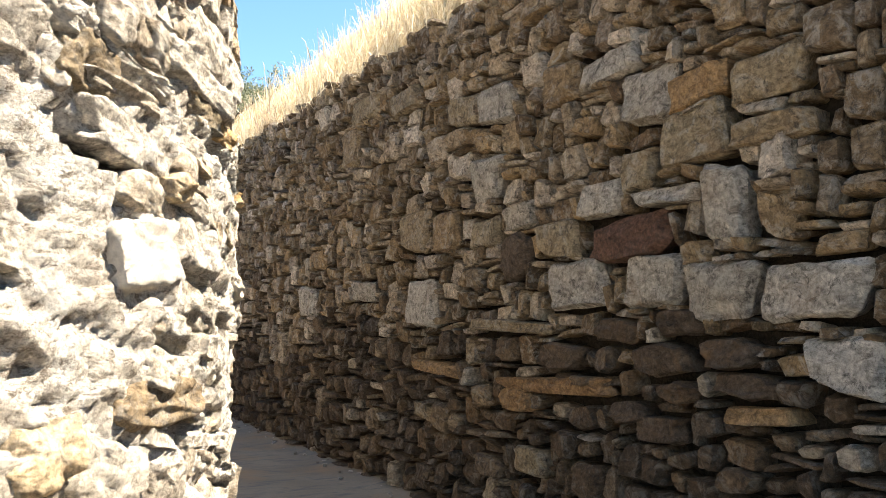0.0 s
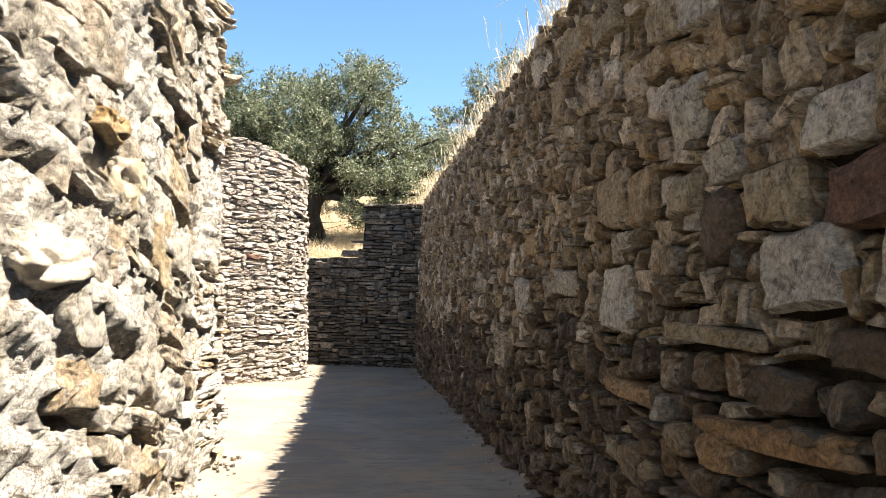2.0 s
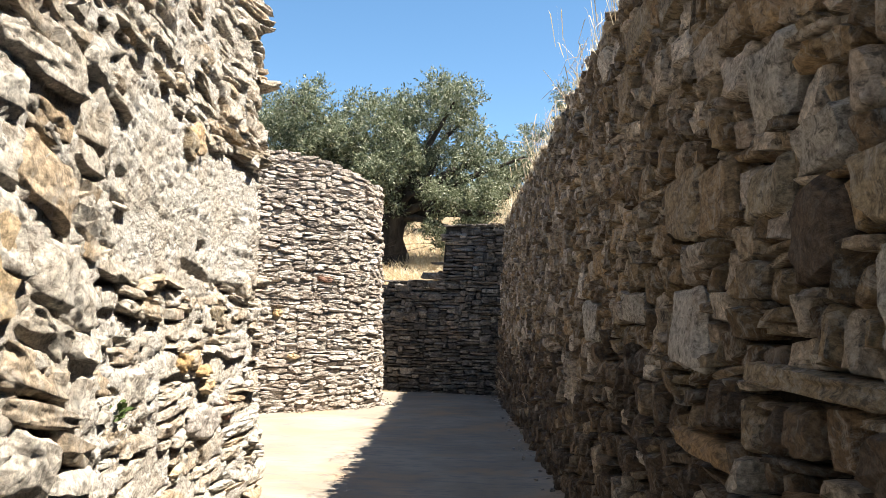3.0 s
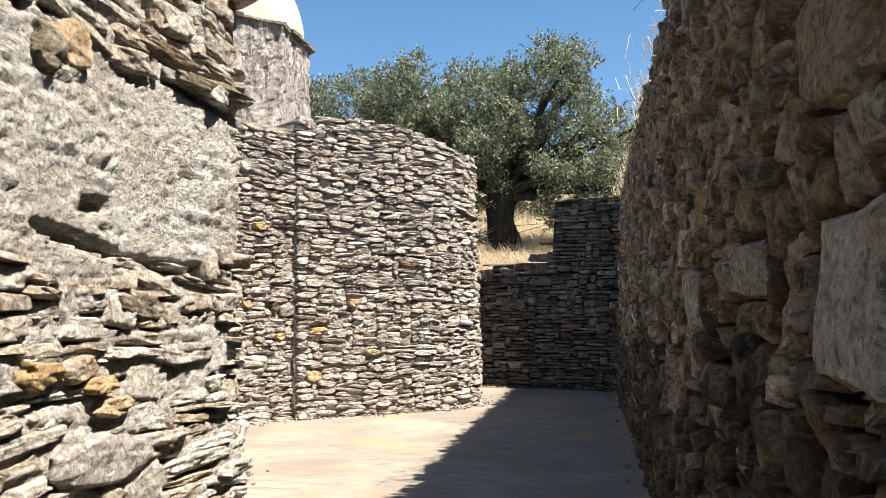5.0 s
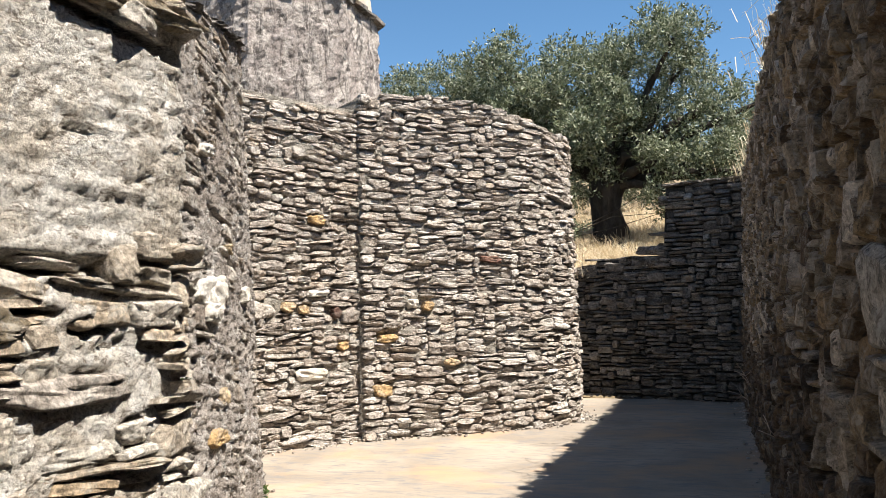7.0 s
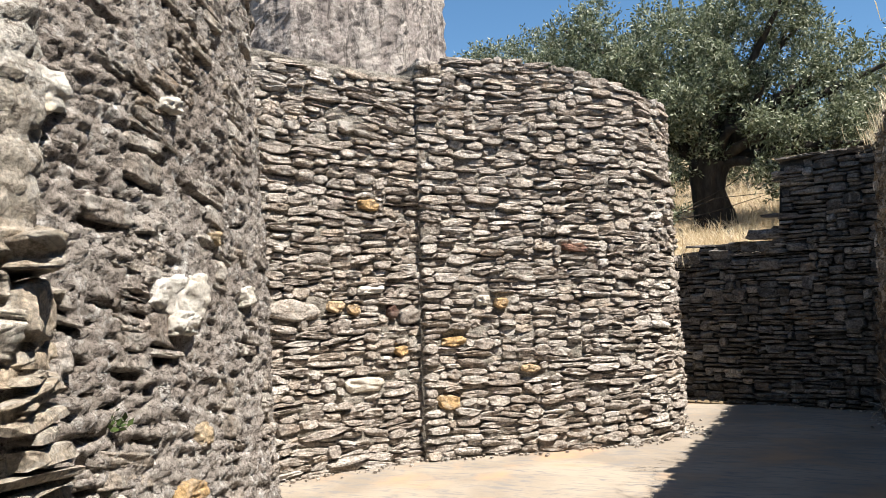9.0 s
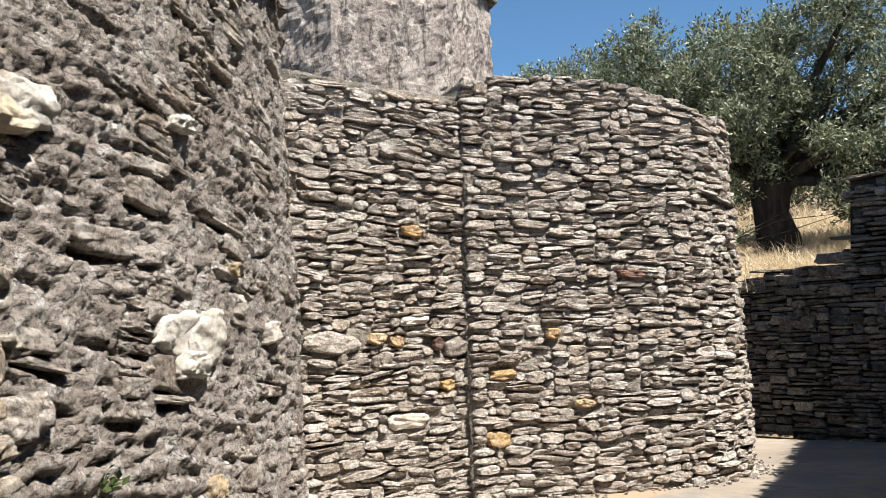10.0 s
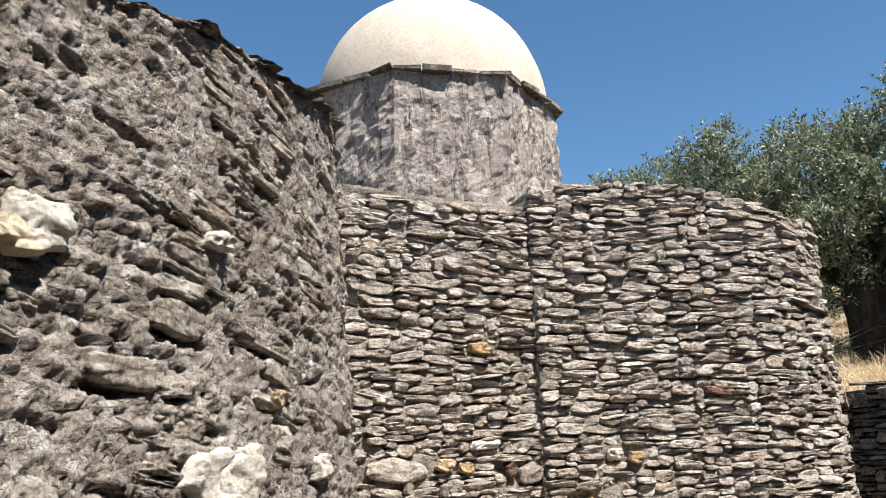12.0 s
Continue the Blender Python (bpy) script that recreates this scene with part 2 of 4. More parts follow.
def bedded(s, z, seed, rough, bed, dip=0.0):
    """Relief of mortared schist: wavy beds with soft ledges, pitted lime between."""
    w = z + dip * s + 0.09 * noise.noise(Vector((s * 0.9, z * 0.9, seed))) + 0.02 * noise.noise(Vector((s * 4, z * 4, seed + 3)))
    k = w / bed + 0.6 * noise.noise(Vector((0.0, w * 5, seed)))
    row = math.floor(k)
    f = k - row
    u = s / (bed * 3.4) + chance(row, 1.7, seed) * 3 + 0.3 * noise.noise(Vector((s * 5, z * 7, seed)))
    col = math.floor(u)
    g = u - col
    stone = min(1.0, max(0.0, (noise.noise(Vector((s * 1.3, z * 1.6, seed + 20))) + 0.25) * 2.0))
    round_ = min(1.0, 5 * f, 4 * (1 - f)) * min(1.0, 9 * g, 9 * (1 - g))
    p = (0.2 + 0.7 * chance(row, col, seed)) * round_ * stone
    rugged = noise.fractal(Vector((s * 11, (z + dip * s) * 24, seed)), 0.45, 2.1, 5) * 0.5 + noise.noise(Vector((s * 1.2, z * 1.2, seed + 5))) * 0.7
    return rough * (p + rugged)


def wall_body(name, face, thick, mat, rough=0.03, grain=3.0, inset=0.0, step=0.06, seed=0.0, beds=0.0, dip=0.0, slots=()):
    """A solid wall: an uneven front with open crevices (along, height, width, height, depth, slope), a top and a back."""
    nu = max(2, int(face.length / step))
    nz = max(2, int(max(face.top(s) for s in np.linspace(0, face.length, 40)) / step))
    S, Z = np.meshgrid(np.linspace(0, face.length, nu + 1), np.linspace(0, 1, nz + 1), indexing="ij")
    Z = Z * np.array([[face.top(s) - face.base] for s in S[:, 0]]) + face.base
    carve = np.zeros_like(S)
    wob = np.sin(S * 61 + np.sin(Z * 37) * 2) * 0.22 + np.sin(S * 143 + Z * 90) * 0.14
    for cs, cz, cw, ch, deep, slope in slots:
        a0, a1 = max(0, int((cs - cw) / step)), min(nu + 1, int((cs + cw) / step) + 2)
        ss, zz = S[a0:a1], Z[a0:a1]
        r = ((ss - cs) / (cw / 2)) ** 4 + ((zz - cz - slope * (ss - cs)) / (ch / 2) + wob[a0:a1]) ** 2
        carve[a0:a1] = np.maximum(carve[a0:a1], deep * np.sqrt(np.clip(1 - r, 0, 1)))
    verts, faces = [], []
    for a in range(nu + 1):
        s = face.length * a / nu
        h = face.top(s)
        for b in range(nz + 1):
            z = Z[a, b]
            p, t, n = face.at(s, z)
            if beds:
                d = bedded(s, z, seed, rough, beds, dip) - inset
            else:
                d = noise.fractal(Vector((p.x * grain + seed, p.y * grain, p.z * grain * 1.6)), 0.9, 2.1, 4) * rough - inset
            verts.append(p + n * (d - carve[a, b]))
        p, t, n = face.at(s, h, -thick)
        verts.append(p)
        verts.append(Vector((p.x, p.y, face.base)))
    w = nz + 3
    for a in range(nu):
        for b in range(nz + 2):
            f = (a * w + b, (a + 1) * w + b, (a + 1) * w + b + 1, a * w + b + 1)
            faces.append(f if face.side > 0 else f[::-1])
    faces.append(tuple(range(w)))
    faces.append(tuple(range(nu * w, nu * w + w)))
    return mesh_object(name, verts, faces, mat, smooth=True)


def unit_stone(rng, sharp, skew=0.0):
    """A rough stone of size one: back at -0.5, face towards +0.5. sharp: how square; skew: how far its corners wander."""
    k = 10
    if skew:
        c4 = np.array([(-0.5, -0.5), (0.5, -0.5), (0.5, 0.5), (-0.5, 0.5)]) + rng.uniform(-skew, skew, (4, 2))
        pts = []
        for a in range(4):
            p, q = c4[a], c4[(a + 1) % 4]
            for f in ((0.09, 0.5, 0.91) if a % 2 == 0 else (0.12, 0.88)):
                pts.append(p + (q - p) * f + rng.uniform(-0.035, 0.035, 2))
        pts = np.array(pts)
        x, y = pts[:, 0], pts[:, 1]
        ang = np.arctan2(y, x)
        c, s = np.cos(ang), np.sin(ang)
    else:
        ang = np.linspace(0, 2 * np.pi, k, endpoint=False) + rng.uniform(-0.13, 0.13, k) + 0.3
        e = 2 / sharp
        c, s = np.cos(ang), np.sin(ang)
        x, y = np.sign(c) * np.abs(c) ** e, np.sign(s) * np.abs(s) ** e
        grow = 1 + rng.uniform(-0.2, 0.14, k)
        x, y = 0.5 * x * grow, 0.5 * y * grow
    slant = rng.uniform(-0.06, 0.06, 2)
    rings = [np.stack([x * 0.78, y * 0.78, np.full(k, -0.5)], 1)]
    z1 = 0.30 + rng.uniform(-0.07, 0.06, k)
    rings.append(np.stack([x, y, z1], 1))
    sc = 0.84 + rng.uniform(-0.08, 0.06, k)
    z2 = 0.45 + slant[0] * c + slant[1] * s + rng.uniform(-0.035, 0.035, k)
    rings.append(np.stack([x * sc, y * sc, z2], 1))
    mid = np.array([[rng.uniform(-0.1, 0.1), rng.uniform(-0.1, 0.1), 0.48 + rng.uniform(-0.03, 0.03)]])
    v = np.vstack([*rings, mid])
    f = []
    for r in range(2):
        for a in range(k):
            b = (a + 1) % k
            f.append((r * k + a, r * k + b, (r + 1) * k + b, (r + 1) * k + a))
    f += [(2 * k + a, 2 * k + (a + 1) % k, 3 * k) for a in range(k)]
    return v, f


def refined(v, f, seed, cuts=1, rough=0.075):
    """The same stone with each face parted and its skin roughened."""
    bm = bmesh.new()
    vs = [bm.verts.new(tuple(p)) for p in v]
    for q in f:
        bm.faces.new([vs[i] for i in q])
    bmesh.ops.subdivide_edges(bm, edges=bm.edges[:], cuts=cuts, use_grid_fill=True)
    for p in bm.verts:
        d = noise.fractal(Vector((p.co.x * 3.2 + seed * 7, p.co.y * 3.2, p.co.z * 3.2)), 0.7, 2.1, 4)
        if p.co.z > -0.3:
            out = Vector((p.co.x * 0.5, p.co.y * 0.5, max(p.co.z, 0.2))).normalized()
            p.co += out * d * rough
    me = bpy.data.meshes.new("stone")
    bm.to_mesh(me)
    bm.free()
    if cuts > 2:
        me.polygons.foreach_set("use_smooth", [True] * len(me.polygons))
    return me


RNG = np.random.default_rng(7)
POOL = {kind: [unit_stone(RNG, sharp, skew) for _ in range(26)] for kind, sharp, skew in (("rubble", 6.5, 0.12), ("pebble", 3.4, 0.0), ("slate", 4.6, 0.0), ("lens", 2.7, 0.0))}


def pack(length, height, kinds, seed, dip=0.0):
    """Uncoursed masonry, laid stone on stone from the foot up: rows of s, z, width, height.
    kinds: weight, least and most height, least and most width. dip: how steeply the beds fall along the wall."""
    rng = np.random.default_rng(seed)
    res = 0.02
    over = abs(dip) * length
    sky_line = np.zeros(int(length / res))
    odds = np.array([k[0] for k in kinds]) / sum(k[0] for k in kinds)
    out = []
    for _ in range(30000):
        i = int(sky_line.argmin())
        z0 = sky_line[i]
        if z0 >= height + over:
            break
        a, b = i, i + 1
        while a > 0 and sky_line[a - 1] < z0 + 0.014:
            a -= 1
        while b < len(sky_line) and sky_line[b] < z0 + 0.014:
            b += 1
        room = (b - a) * res
        left = sky_line[a - 1] if a > 0 else 9e9
        right = sky_line[b] if b < len(sky_line) else 9e9
        z0 = float(sky_line[a:b].max())
        rim = min(left, right)
        if room < 0.07:
            top = min(rim, z0 + 0.12)
            if room > 0.035 and top - z0 > 0.025:
                out.append(((a + b) * res / 2, (z0 + top) / 2, room, top - z0))
            sky_line[a:b] = top
            continue
        _, h0, h1, w0, w1 = kinds[int(rng.choice(len(kinds), p=odds))]
        w, h = rng.uniform(w0, w1), rng.uniform(h0, h1)
        if w > room - 0.06:
            w = room
            h = min(h, w * 1.7)
        if abs(z0 + h - rim) < 0.022 and rim - z0 > 0.025:
            h = rim - z0
        n = max(1, round(w / res))
        at = a if rng.random() < 0.5 else b - n
        sky_line[at : at + n] = z0 + h
        out.append(((at + n / 2) * res, z0 + h / 2, w, h))
    out = [(s, z - dip * s, w, h) for s, z, w, h in out]
    return [q for q in out if q[1] - q[3] / 2 > -0.03 and q[1] < height and q[0] - q[2] / 2 > -0.02 and q[0] + q[2] / 2 < length + 0.02]


def crevices(stones, seed, share, slope=0.0, deep=0.09):
    """Open joints under some of the stones."""
    rng = np.random.default_rng(seed)
    out = []
    for s, z, w, h in stones:
        if rng.random() < share:
            out.append((s + rng.uniform(-0.2, 0.2) * w, z - h / 2, w * rng.uniform(0.5, 1.15), rng.uniform(0.025, 0.065), deep * rng.uniform(0.5, 1.2), slope))
    return out


def pits(length, height, count, seed, slope=0.0):
    """Small open pits where mortar has fallen out."""
    rng = np.random.default_rng(seed)
    return [(rng.uniform(0, length), rng.uniform(0, height), rng.uniform(0.05, 0.2), rng.uniform(0.02, 0.045), rng.uniform(0.02, 0.055), slope + rng.normal() * 0.1) for _ in range(count)]


def clear_of(stones, marks):
    """The stones, cut back where a marked one stands."""
    out = []
    for s, z, w, h in stones:
        for m in marks:
            ow = min(s + w / 2, m[0] + m[2] / 2) - max(s - w / 2, m[0] - m[2] / 2)
            oh = min(z + h / 2, m[1] + m[3] / 2) - max(z - h / 2, m[1] - m[3] / 2)
            if ow <= 0.004 or oh <= 0.004:
                continue
            if (w - ow) / w > (h - oh) / h:
                s += math.copysign(ow / 2, s - m[0])
                w -= ow
            else:
                z += math.copysign(oh / 2, z - m[1])
                h -= oh
            if w < 0.045 or h < 0.022:
                break
        else:
            out.append((s, z, w, h))
    return out


PIECES = []


def lay_stones(body, face, stones, kind, key, depth, proud, gap, tilt, near, seed, wave=0.05, name="stone", keep=None, limit=300, dip=0.0, cuts=1, lap=0.0):
    """Sets stones into a face: those in the near stretch as pieces of their own, the rest joined."""
    rng = np.random.default_rng(seed)
    pool = POOL[kind]
    meshes = {}
    rows = []
    for s, z, w, h in stones:
        z = z + wave * noise.noise(Vector((s * 0.7, z * 0.8, 3.1)))
        if z + h * 0.5 > face.base + face.top(s) + 0.05 or (keep and not keep(s, z)):
            continue
        which = int(rng.integers(len(pool)))
        p, t, n = face.at(s, z, proud * rng.uniform(-0.6, 1.0) - 0.5 * depth + 0.02)
        up = (Vector((0, 0, 1)) - n * face.batter).normalized()
        lean = radians(rng.normal(0, tilt)) - math.atan(dip)
        side = face.side
        right = (t * math.cos(lean) + up * math.sin(lean)) * side
        yaw = rng.normal(0, 0.07)
        out = (n + right * yaw + up * rng.normal(0.0, 0.07)).normalized()
        up2 = out.cross(right).normalized()
        right = up2.cross(out).normalized()
        if rng.random() < 0.5:
            right, up2 = -right, -up2
        rows.append((s, z, w, h, which, p, right, up2, out))
    order = sorted((k for k in range(len(rows)) if near[0] <= rows[k][0] <= near[1]), key=lambda k: -rows[k][2] * rows[k][3])[:limit]
    chosen = set(order)
    verts, faces, at = [], [], 0
    for k, (s, z, w, h, which, p, right, up2, out) in enumerate(rows):
        sw, sh = max(w - gap, w * 0.8) + lap * w, max(h - gap, h * 0.72)
        m = Matrix((right, up2, out)).transposed()
        if k in chosen:
            if which not in meshes:
                me = refined(*pool[which], which, cuts, 0.075 if cuts > 2 else 0.055)
                me.materials.append(MATS[key, True])
                meshes[which] = me
            PIECES.append((name, meshes[which], Matrix.LocRotScale(p, m.to_quaternion(), Vector((sw, sh, depth))), body))
        else:
            v = (pool[which][0] * (sw, sh, depth)) @ np.array(m).T + np.array(p)
            verts.append(v)
            faces += [tuple(i + at for i in f) for f in pool[which][1]]
            at += len(v)
    if verts:
        rest = mesh_object("rubble_stones", np.vstack(verts), faces, MATS[key, False], body)
        tagged(rest, kind="stuff")
    return rows


def set_stone(body, face, s, z, w, h, mat, depth=0.2, out=0.03, lean=0.0, pick=0, kind="rubble", name="stone", label="", wave=0.0, cuts=2):
    """One marked stone at its place in a face."""
    v, f = POOL[kind][pick % 26]
    z = z + wave * noise.noise(Vector((s * 0.7, z * 0.8, 3.1)))
    p, t, n = face.at(s, z, out - 0.5 * depth)
    right = (t * math.cos(radians(lean)) + Vector((0, 0, 1)) * math.sin(radians(lean))) * face.side
    up = n.cross(right)
    m = Matrix((right, up, n)).transposed()
    me = refined(v, f, pick, cuts, 0.09 if cuts > 2 else 0.06)
    me.materials.append(mat)
    ob = new(name, me)
    ob.parent = body
    ob.matrix_basis = Matrix.LocRotScale(p, m.to_quaternion(), Vector((w, h, depth)))
    if label:
        tagged(ob, label)
    return ob


# ---------------------------------------------------------------- ground and floor
def ground_height(x, y):
    bank = 3.36 + 0.62 * max(0.0, x - 4.3) - 0.026 * max(0.0, x - 4.3) ** 2 + 0.6 * min(1.0, max(0.0, x - 4.3)) if x < 16 else 7.65
    yard = 2.05 + 0.26 * min(max(0.0, y - 21.5), 26.0)
    if y > 20.35:
        k = min(1.0, max(0.0, (x - 2.6) / 2.0))
        k = k * k * (3 - 2 * k)
        z = yard * (1 - k) + max(bank, yard) * k
    elif x > 4.1:
        z = bank
    else:
        return -0.1
    return z + 0.10 * noise.noise(Vector((x * 0.6, y * 0.6, 0))) + 0.05 * noise.noise(Vector((x * 2, y * 2, 4)))


def build_ground():
    far = [60, 90, 140, 220, 400, 800, 1600, 3000]
    xs = [-v for v in far[::-1]] + list(np.arange(-40, 3.9, 1.6)) + [4.08, 4.12] + list(np.arange(4.5, 20, 0.4)) + list(np.arange(21, 45, 3)) + far
    ys = [-v for v in far[::-1]] + list(np.arange(-40, 20, 2.0)) + [20.33, 20.37] + list(np.arange(20.7, 34, 0.45)) + list(np.arange(35, 58, 3)) + far
    verts = []
    for x in xs:
        for y in ys:
            lag = 0.404 * min(max(3.85 - x, 0.0), 4.45) * min(1.0, max(0.0, (y - 10) / 8)) * min(1.0, max(0.0, (60 - y) / 25))
            verts.append((x, y + lag, ground_height(x, y)))
    w = len(ys)
    faces = [(a * w + b, (a + 1) * w + b, (a + 1) * w + b + 1, a * w + b + 1) for a in range(len(xs) - 1) for b in range(w - 1)]
    ob = mesh_object("ground", verts, faces, SOIL, smooth=True)
    tagged(ob, "dry brown earth slope around the sunken stone passage", "ground", kind="structure")


build_ground()


def build_floor():
    xs, ys = np.linspace(-4.5, 3.95, 60), np.linspace(-5, 20.25, 160)
    verts = []
    for x in xs:
        for y in ys:
            edge = min(1.0, max(0.0, (3.75 - x) / 0.25))
            verts.append((x, y, 0.006 * noise.noise(Vector((x * 1.3, y * 1.3, 0))) + 0.03 * (1 - edge) ** 2))
    w = len(ys)
    faces = [(a * w + b, (a + 1) * w + b, (a + 1) * w + b + 1, a * w + b + 1) for a in range(len(xs) - 1) for b in range(w - 1)]
    ob = mesh_object("floor", verts, faces, CONCRETE, smooth=True)
    tagged(ob, "pale trowelled concrete paving with sandy stains", "floor", kind="structure")


build_floor()

# ---------------------------------------------------------------- the long retaining wall
R_Y0 = -4.0
face_r = Face([(3.75, R_Y0), (3.75, 20.2)], -1, 0.03, lambda s: 3.42 + 0.013 * max(0.0, s + R_Y0 - 5) + 0.05 * noise.noise(Vector((s * 1.7, 0, 9))), smooth=False)
wall_r = wall_body("wall_east", face_r, 0.7, MORTAR["right"], rough=0.03, grain=4, inset=0.115, step=0.09)
tagged(wall_r, "tall dry stone retaining wall of brown and grey schist", "wall", kind="structure")


PALE = stone_material("pale_schist", [(0.0, (0.40, 0.37, 0.33)), (0.5, (0.50, 0.475, 0.435)), (1.0, (0.58, 0.555, 0.52))], True, 0.45, dark_amt=0.8, streaky=0.95, grainy=0.65, blotch=12)
TAN = stone_material("tan_schist", [(0.0, (0.28, 0.225, 0.15)), (0.5, (0.36, 0.30, 0.21)), (1.0, (0.31, 0.22, 0.13))], True, 0.4, dark_amt=0.75, streaky=0.95, grainy=0.65, blotch=12)
BROWN = stone_material("brown_schist", [(0.0, (0.085, 0.062, 0.045)), (1.0, (0.135, 0.10, 0.072))], True, 0.08, dark_amt=0.5, streaky=0.95, grainy=0.65, blotch=12)
RUST = stone_material("rusty_schist", [(0.0, (0.33, 0.20, 0.10)), (1.0, (0.42, 0.28, 0.15))], True, 0.1, dark_amt=0.5, streaky=0.95, grainy=0.65, blotch=12)
MARK_MATS = {"w": PALE, "g": PALE, "t": TAN, "b": BROWN, "o": RUST, "red": stone_material("dark_red_schist", [(0.0, (0.13, 0.07, 0.05)), (1.0, (0.16, 0.09, 0.065))], True, 0.05, dark_amt=0.5, streaky=0.9, grainy=0.8)}
# stones that stand out, low to high: along, height, width, height, tone
LOW = [(7.77, 0.88, 0.98, 0.085, "o"), (8.1, 0.77, 0.35, 0.12, "o"), (7.72, 1.05, 0.42, 0.16, "b"), (6.91, 1.06, 0.4, 0.15, "b"), (6.5, 1.08, 0.32, 0.13, "b"), (5.94, 1.07, 0.32, 0.18, "g"),
       (6.79, 1.21, 0.3, 0.13, "b"), (7.24, 1.2, 0.32, 0.13, "b"), (6.41, 0.96, 0.34, 0.11, "b"), (6.35, 0.85, 0.4, 0.07, "o"), (7.14, 0.82, 0.3, 0.11, "b"), (6.79, 0.92, 0.26, 0.1, "b"), (6.91, 0.76, 0.34, 0.13, "b"),
       (8.52, 0.78, 0.2, 0.14, "t"), (7.95, 0.45, 0.32, 0.16, "t"), (8.24, 1.19, 0.8, 0.07, "t"), (9.17, 0.95, 0.6, 0.09, "o"), (9.3, 0.62, 0.3, 0.12, "t")]
MID = [(7.17, 1.62, 0.68, 0.23, "red"), (6.57, 1.34, 0.42, 0.22, "w"), (6.1, 1.34, 0.5, 0.25, "w"), (7.56, 1.41, 0.5, 0.26, "w"), (6.98, 1.42, 0.36, 0.24, "w"), (6.52, 1.72, 0.26, 0.31, "g"), (6.89, 1.8, 0.45, 0.08, "g"),
       (7.37, 1.83, 0.3, 0.17, "g"), (7.74, 1.66, 0.35, 0.19, "t"), (8.17, 1.6, 0.34, 0.3, "b"), (8.14, 1.85, 0.32, 0.15, "g"), (8.53, 1.81, 0.34, 0.19, "t"), (9.06, 1.86, 0.38, 0.26, "t"), (9.57, 1.88, 0.46, 0.28, "t"),
       (10.5, 1.47, 0.5, 0.19, "w"), (9.42, 1.4, 0.46, 0.3, "w"), (11.95, 1.42, 0.55, 0.28, "w")]
HIGH = [(6.72, 2.06, 0.45, 0.27, "t"), (7.0, 2.31, 0.35, 0.27, "w"), (6.68, 2.3, 0.33, 0.16, "o"), (7.28, 2.53, 0.45, 0.15, "w"), (6.3, 2.26, 0.4, 0.2, "t"), (6.25, 2.03, 0.45, 0.12, "t"), (7.73, 2.53, 0.28, 0.22, "t"),
        (8.41, 2.6, 0.4, 0.26, "w"), (8.87, 2.62, 0.4, 0.2, "t"), (10.95, 2.74, 0.45, 0.32, "t"), (8.55, 2.15, 0.4, 0.25, "w"), (7.09, 1.96, 0.26, 0.22, "t"), (9.82, 2.91, 0.5, 0.19, "t"), (10.65, 3.02, 0.6, 0.18, "t")]
MARKS_R = LOW + MID + HIGH


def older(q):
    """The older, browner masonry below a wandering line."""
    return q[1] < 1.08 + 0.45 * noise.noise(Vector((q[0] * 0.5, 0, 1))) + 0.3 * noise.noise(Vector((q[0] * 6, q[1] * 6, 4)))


BLOCKS = [(0.5, 0.1, 0.22, 0.09, 0.27), (0.3, 0.03, 0.06, 0.12, 0.4), (0.2, 0.05, 0.1, 0.06, 0.16)]
stones_r = clear_of(pack(24.2, 3.62, BLOCKS, 3), MARKS_R)
lay_stones(wall_r, face_r, [q for q in stones_r if not older(q)], "rubble", "right", 0.26, 0.04, 0.02, 5.0, (6.0, 13.5), 5, wave=0.07, limit=190)
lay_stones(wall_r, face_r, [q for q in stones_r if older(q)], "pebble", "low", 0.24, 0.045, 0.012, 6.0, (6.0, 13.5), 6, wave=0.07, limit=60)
for k, (ms, mz, mw, mh, tone) in enumerate(MARKS_R):
    set_stone(wall_r, face_r, ms, mz, mw, mh, MARK_MATS[tone], 0.24, 0.045, (k * 37 % 9 - 4) * 0.8, k, "pebble" if tone in ("red", "b") else "rubble", wave=0.07)

# ---------------------------------------------------------------- the wall across the far end
face_e = Face([(3.85, 19.7), (-0.6, 21.5)], -1, 0.02, lambda s: 3.5 if s < 1.42 else 2.24 if s > 2.75 else 2.36, smooth=False)
# stones and joints are coloured dark to stand in for shade here
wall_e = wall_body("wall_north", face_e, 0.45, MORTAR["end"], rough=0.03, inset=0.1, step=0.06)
tagged(wall_e, "stepped dry stone wall of thin slate, its shade put into dark stone colours", "wall", kind="structure")


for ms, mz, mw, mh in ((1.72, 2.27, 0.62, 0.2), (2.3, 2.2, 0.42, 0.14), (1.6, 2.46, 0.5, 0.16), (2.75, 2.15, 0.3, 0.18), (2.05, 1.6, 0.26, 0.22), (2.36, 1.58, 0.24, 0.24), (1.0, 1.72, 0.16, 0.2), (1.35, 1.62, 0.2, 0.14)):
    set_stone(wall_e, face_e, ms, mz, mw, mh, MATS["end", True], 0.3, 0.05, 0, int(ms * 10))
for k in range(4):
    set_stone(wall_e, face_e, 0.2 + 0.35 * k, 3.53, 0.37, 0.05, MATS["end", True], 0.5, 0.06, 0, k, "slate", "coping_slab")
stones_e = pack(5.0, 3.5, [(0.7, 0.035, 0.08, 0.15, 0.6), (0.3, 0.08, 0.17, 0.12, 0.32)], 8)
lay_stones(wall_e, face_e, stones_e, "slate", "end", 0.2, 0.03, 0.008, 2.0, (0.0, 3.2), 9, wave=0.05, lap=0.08)

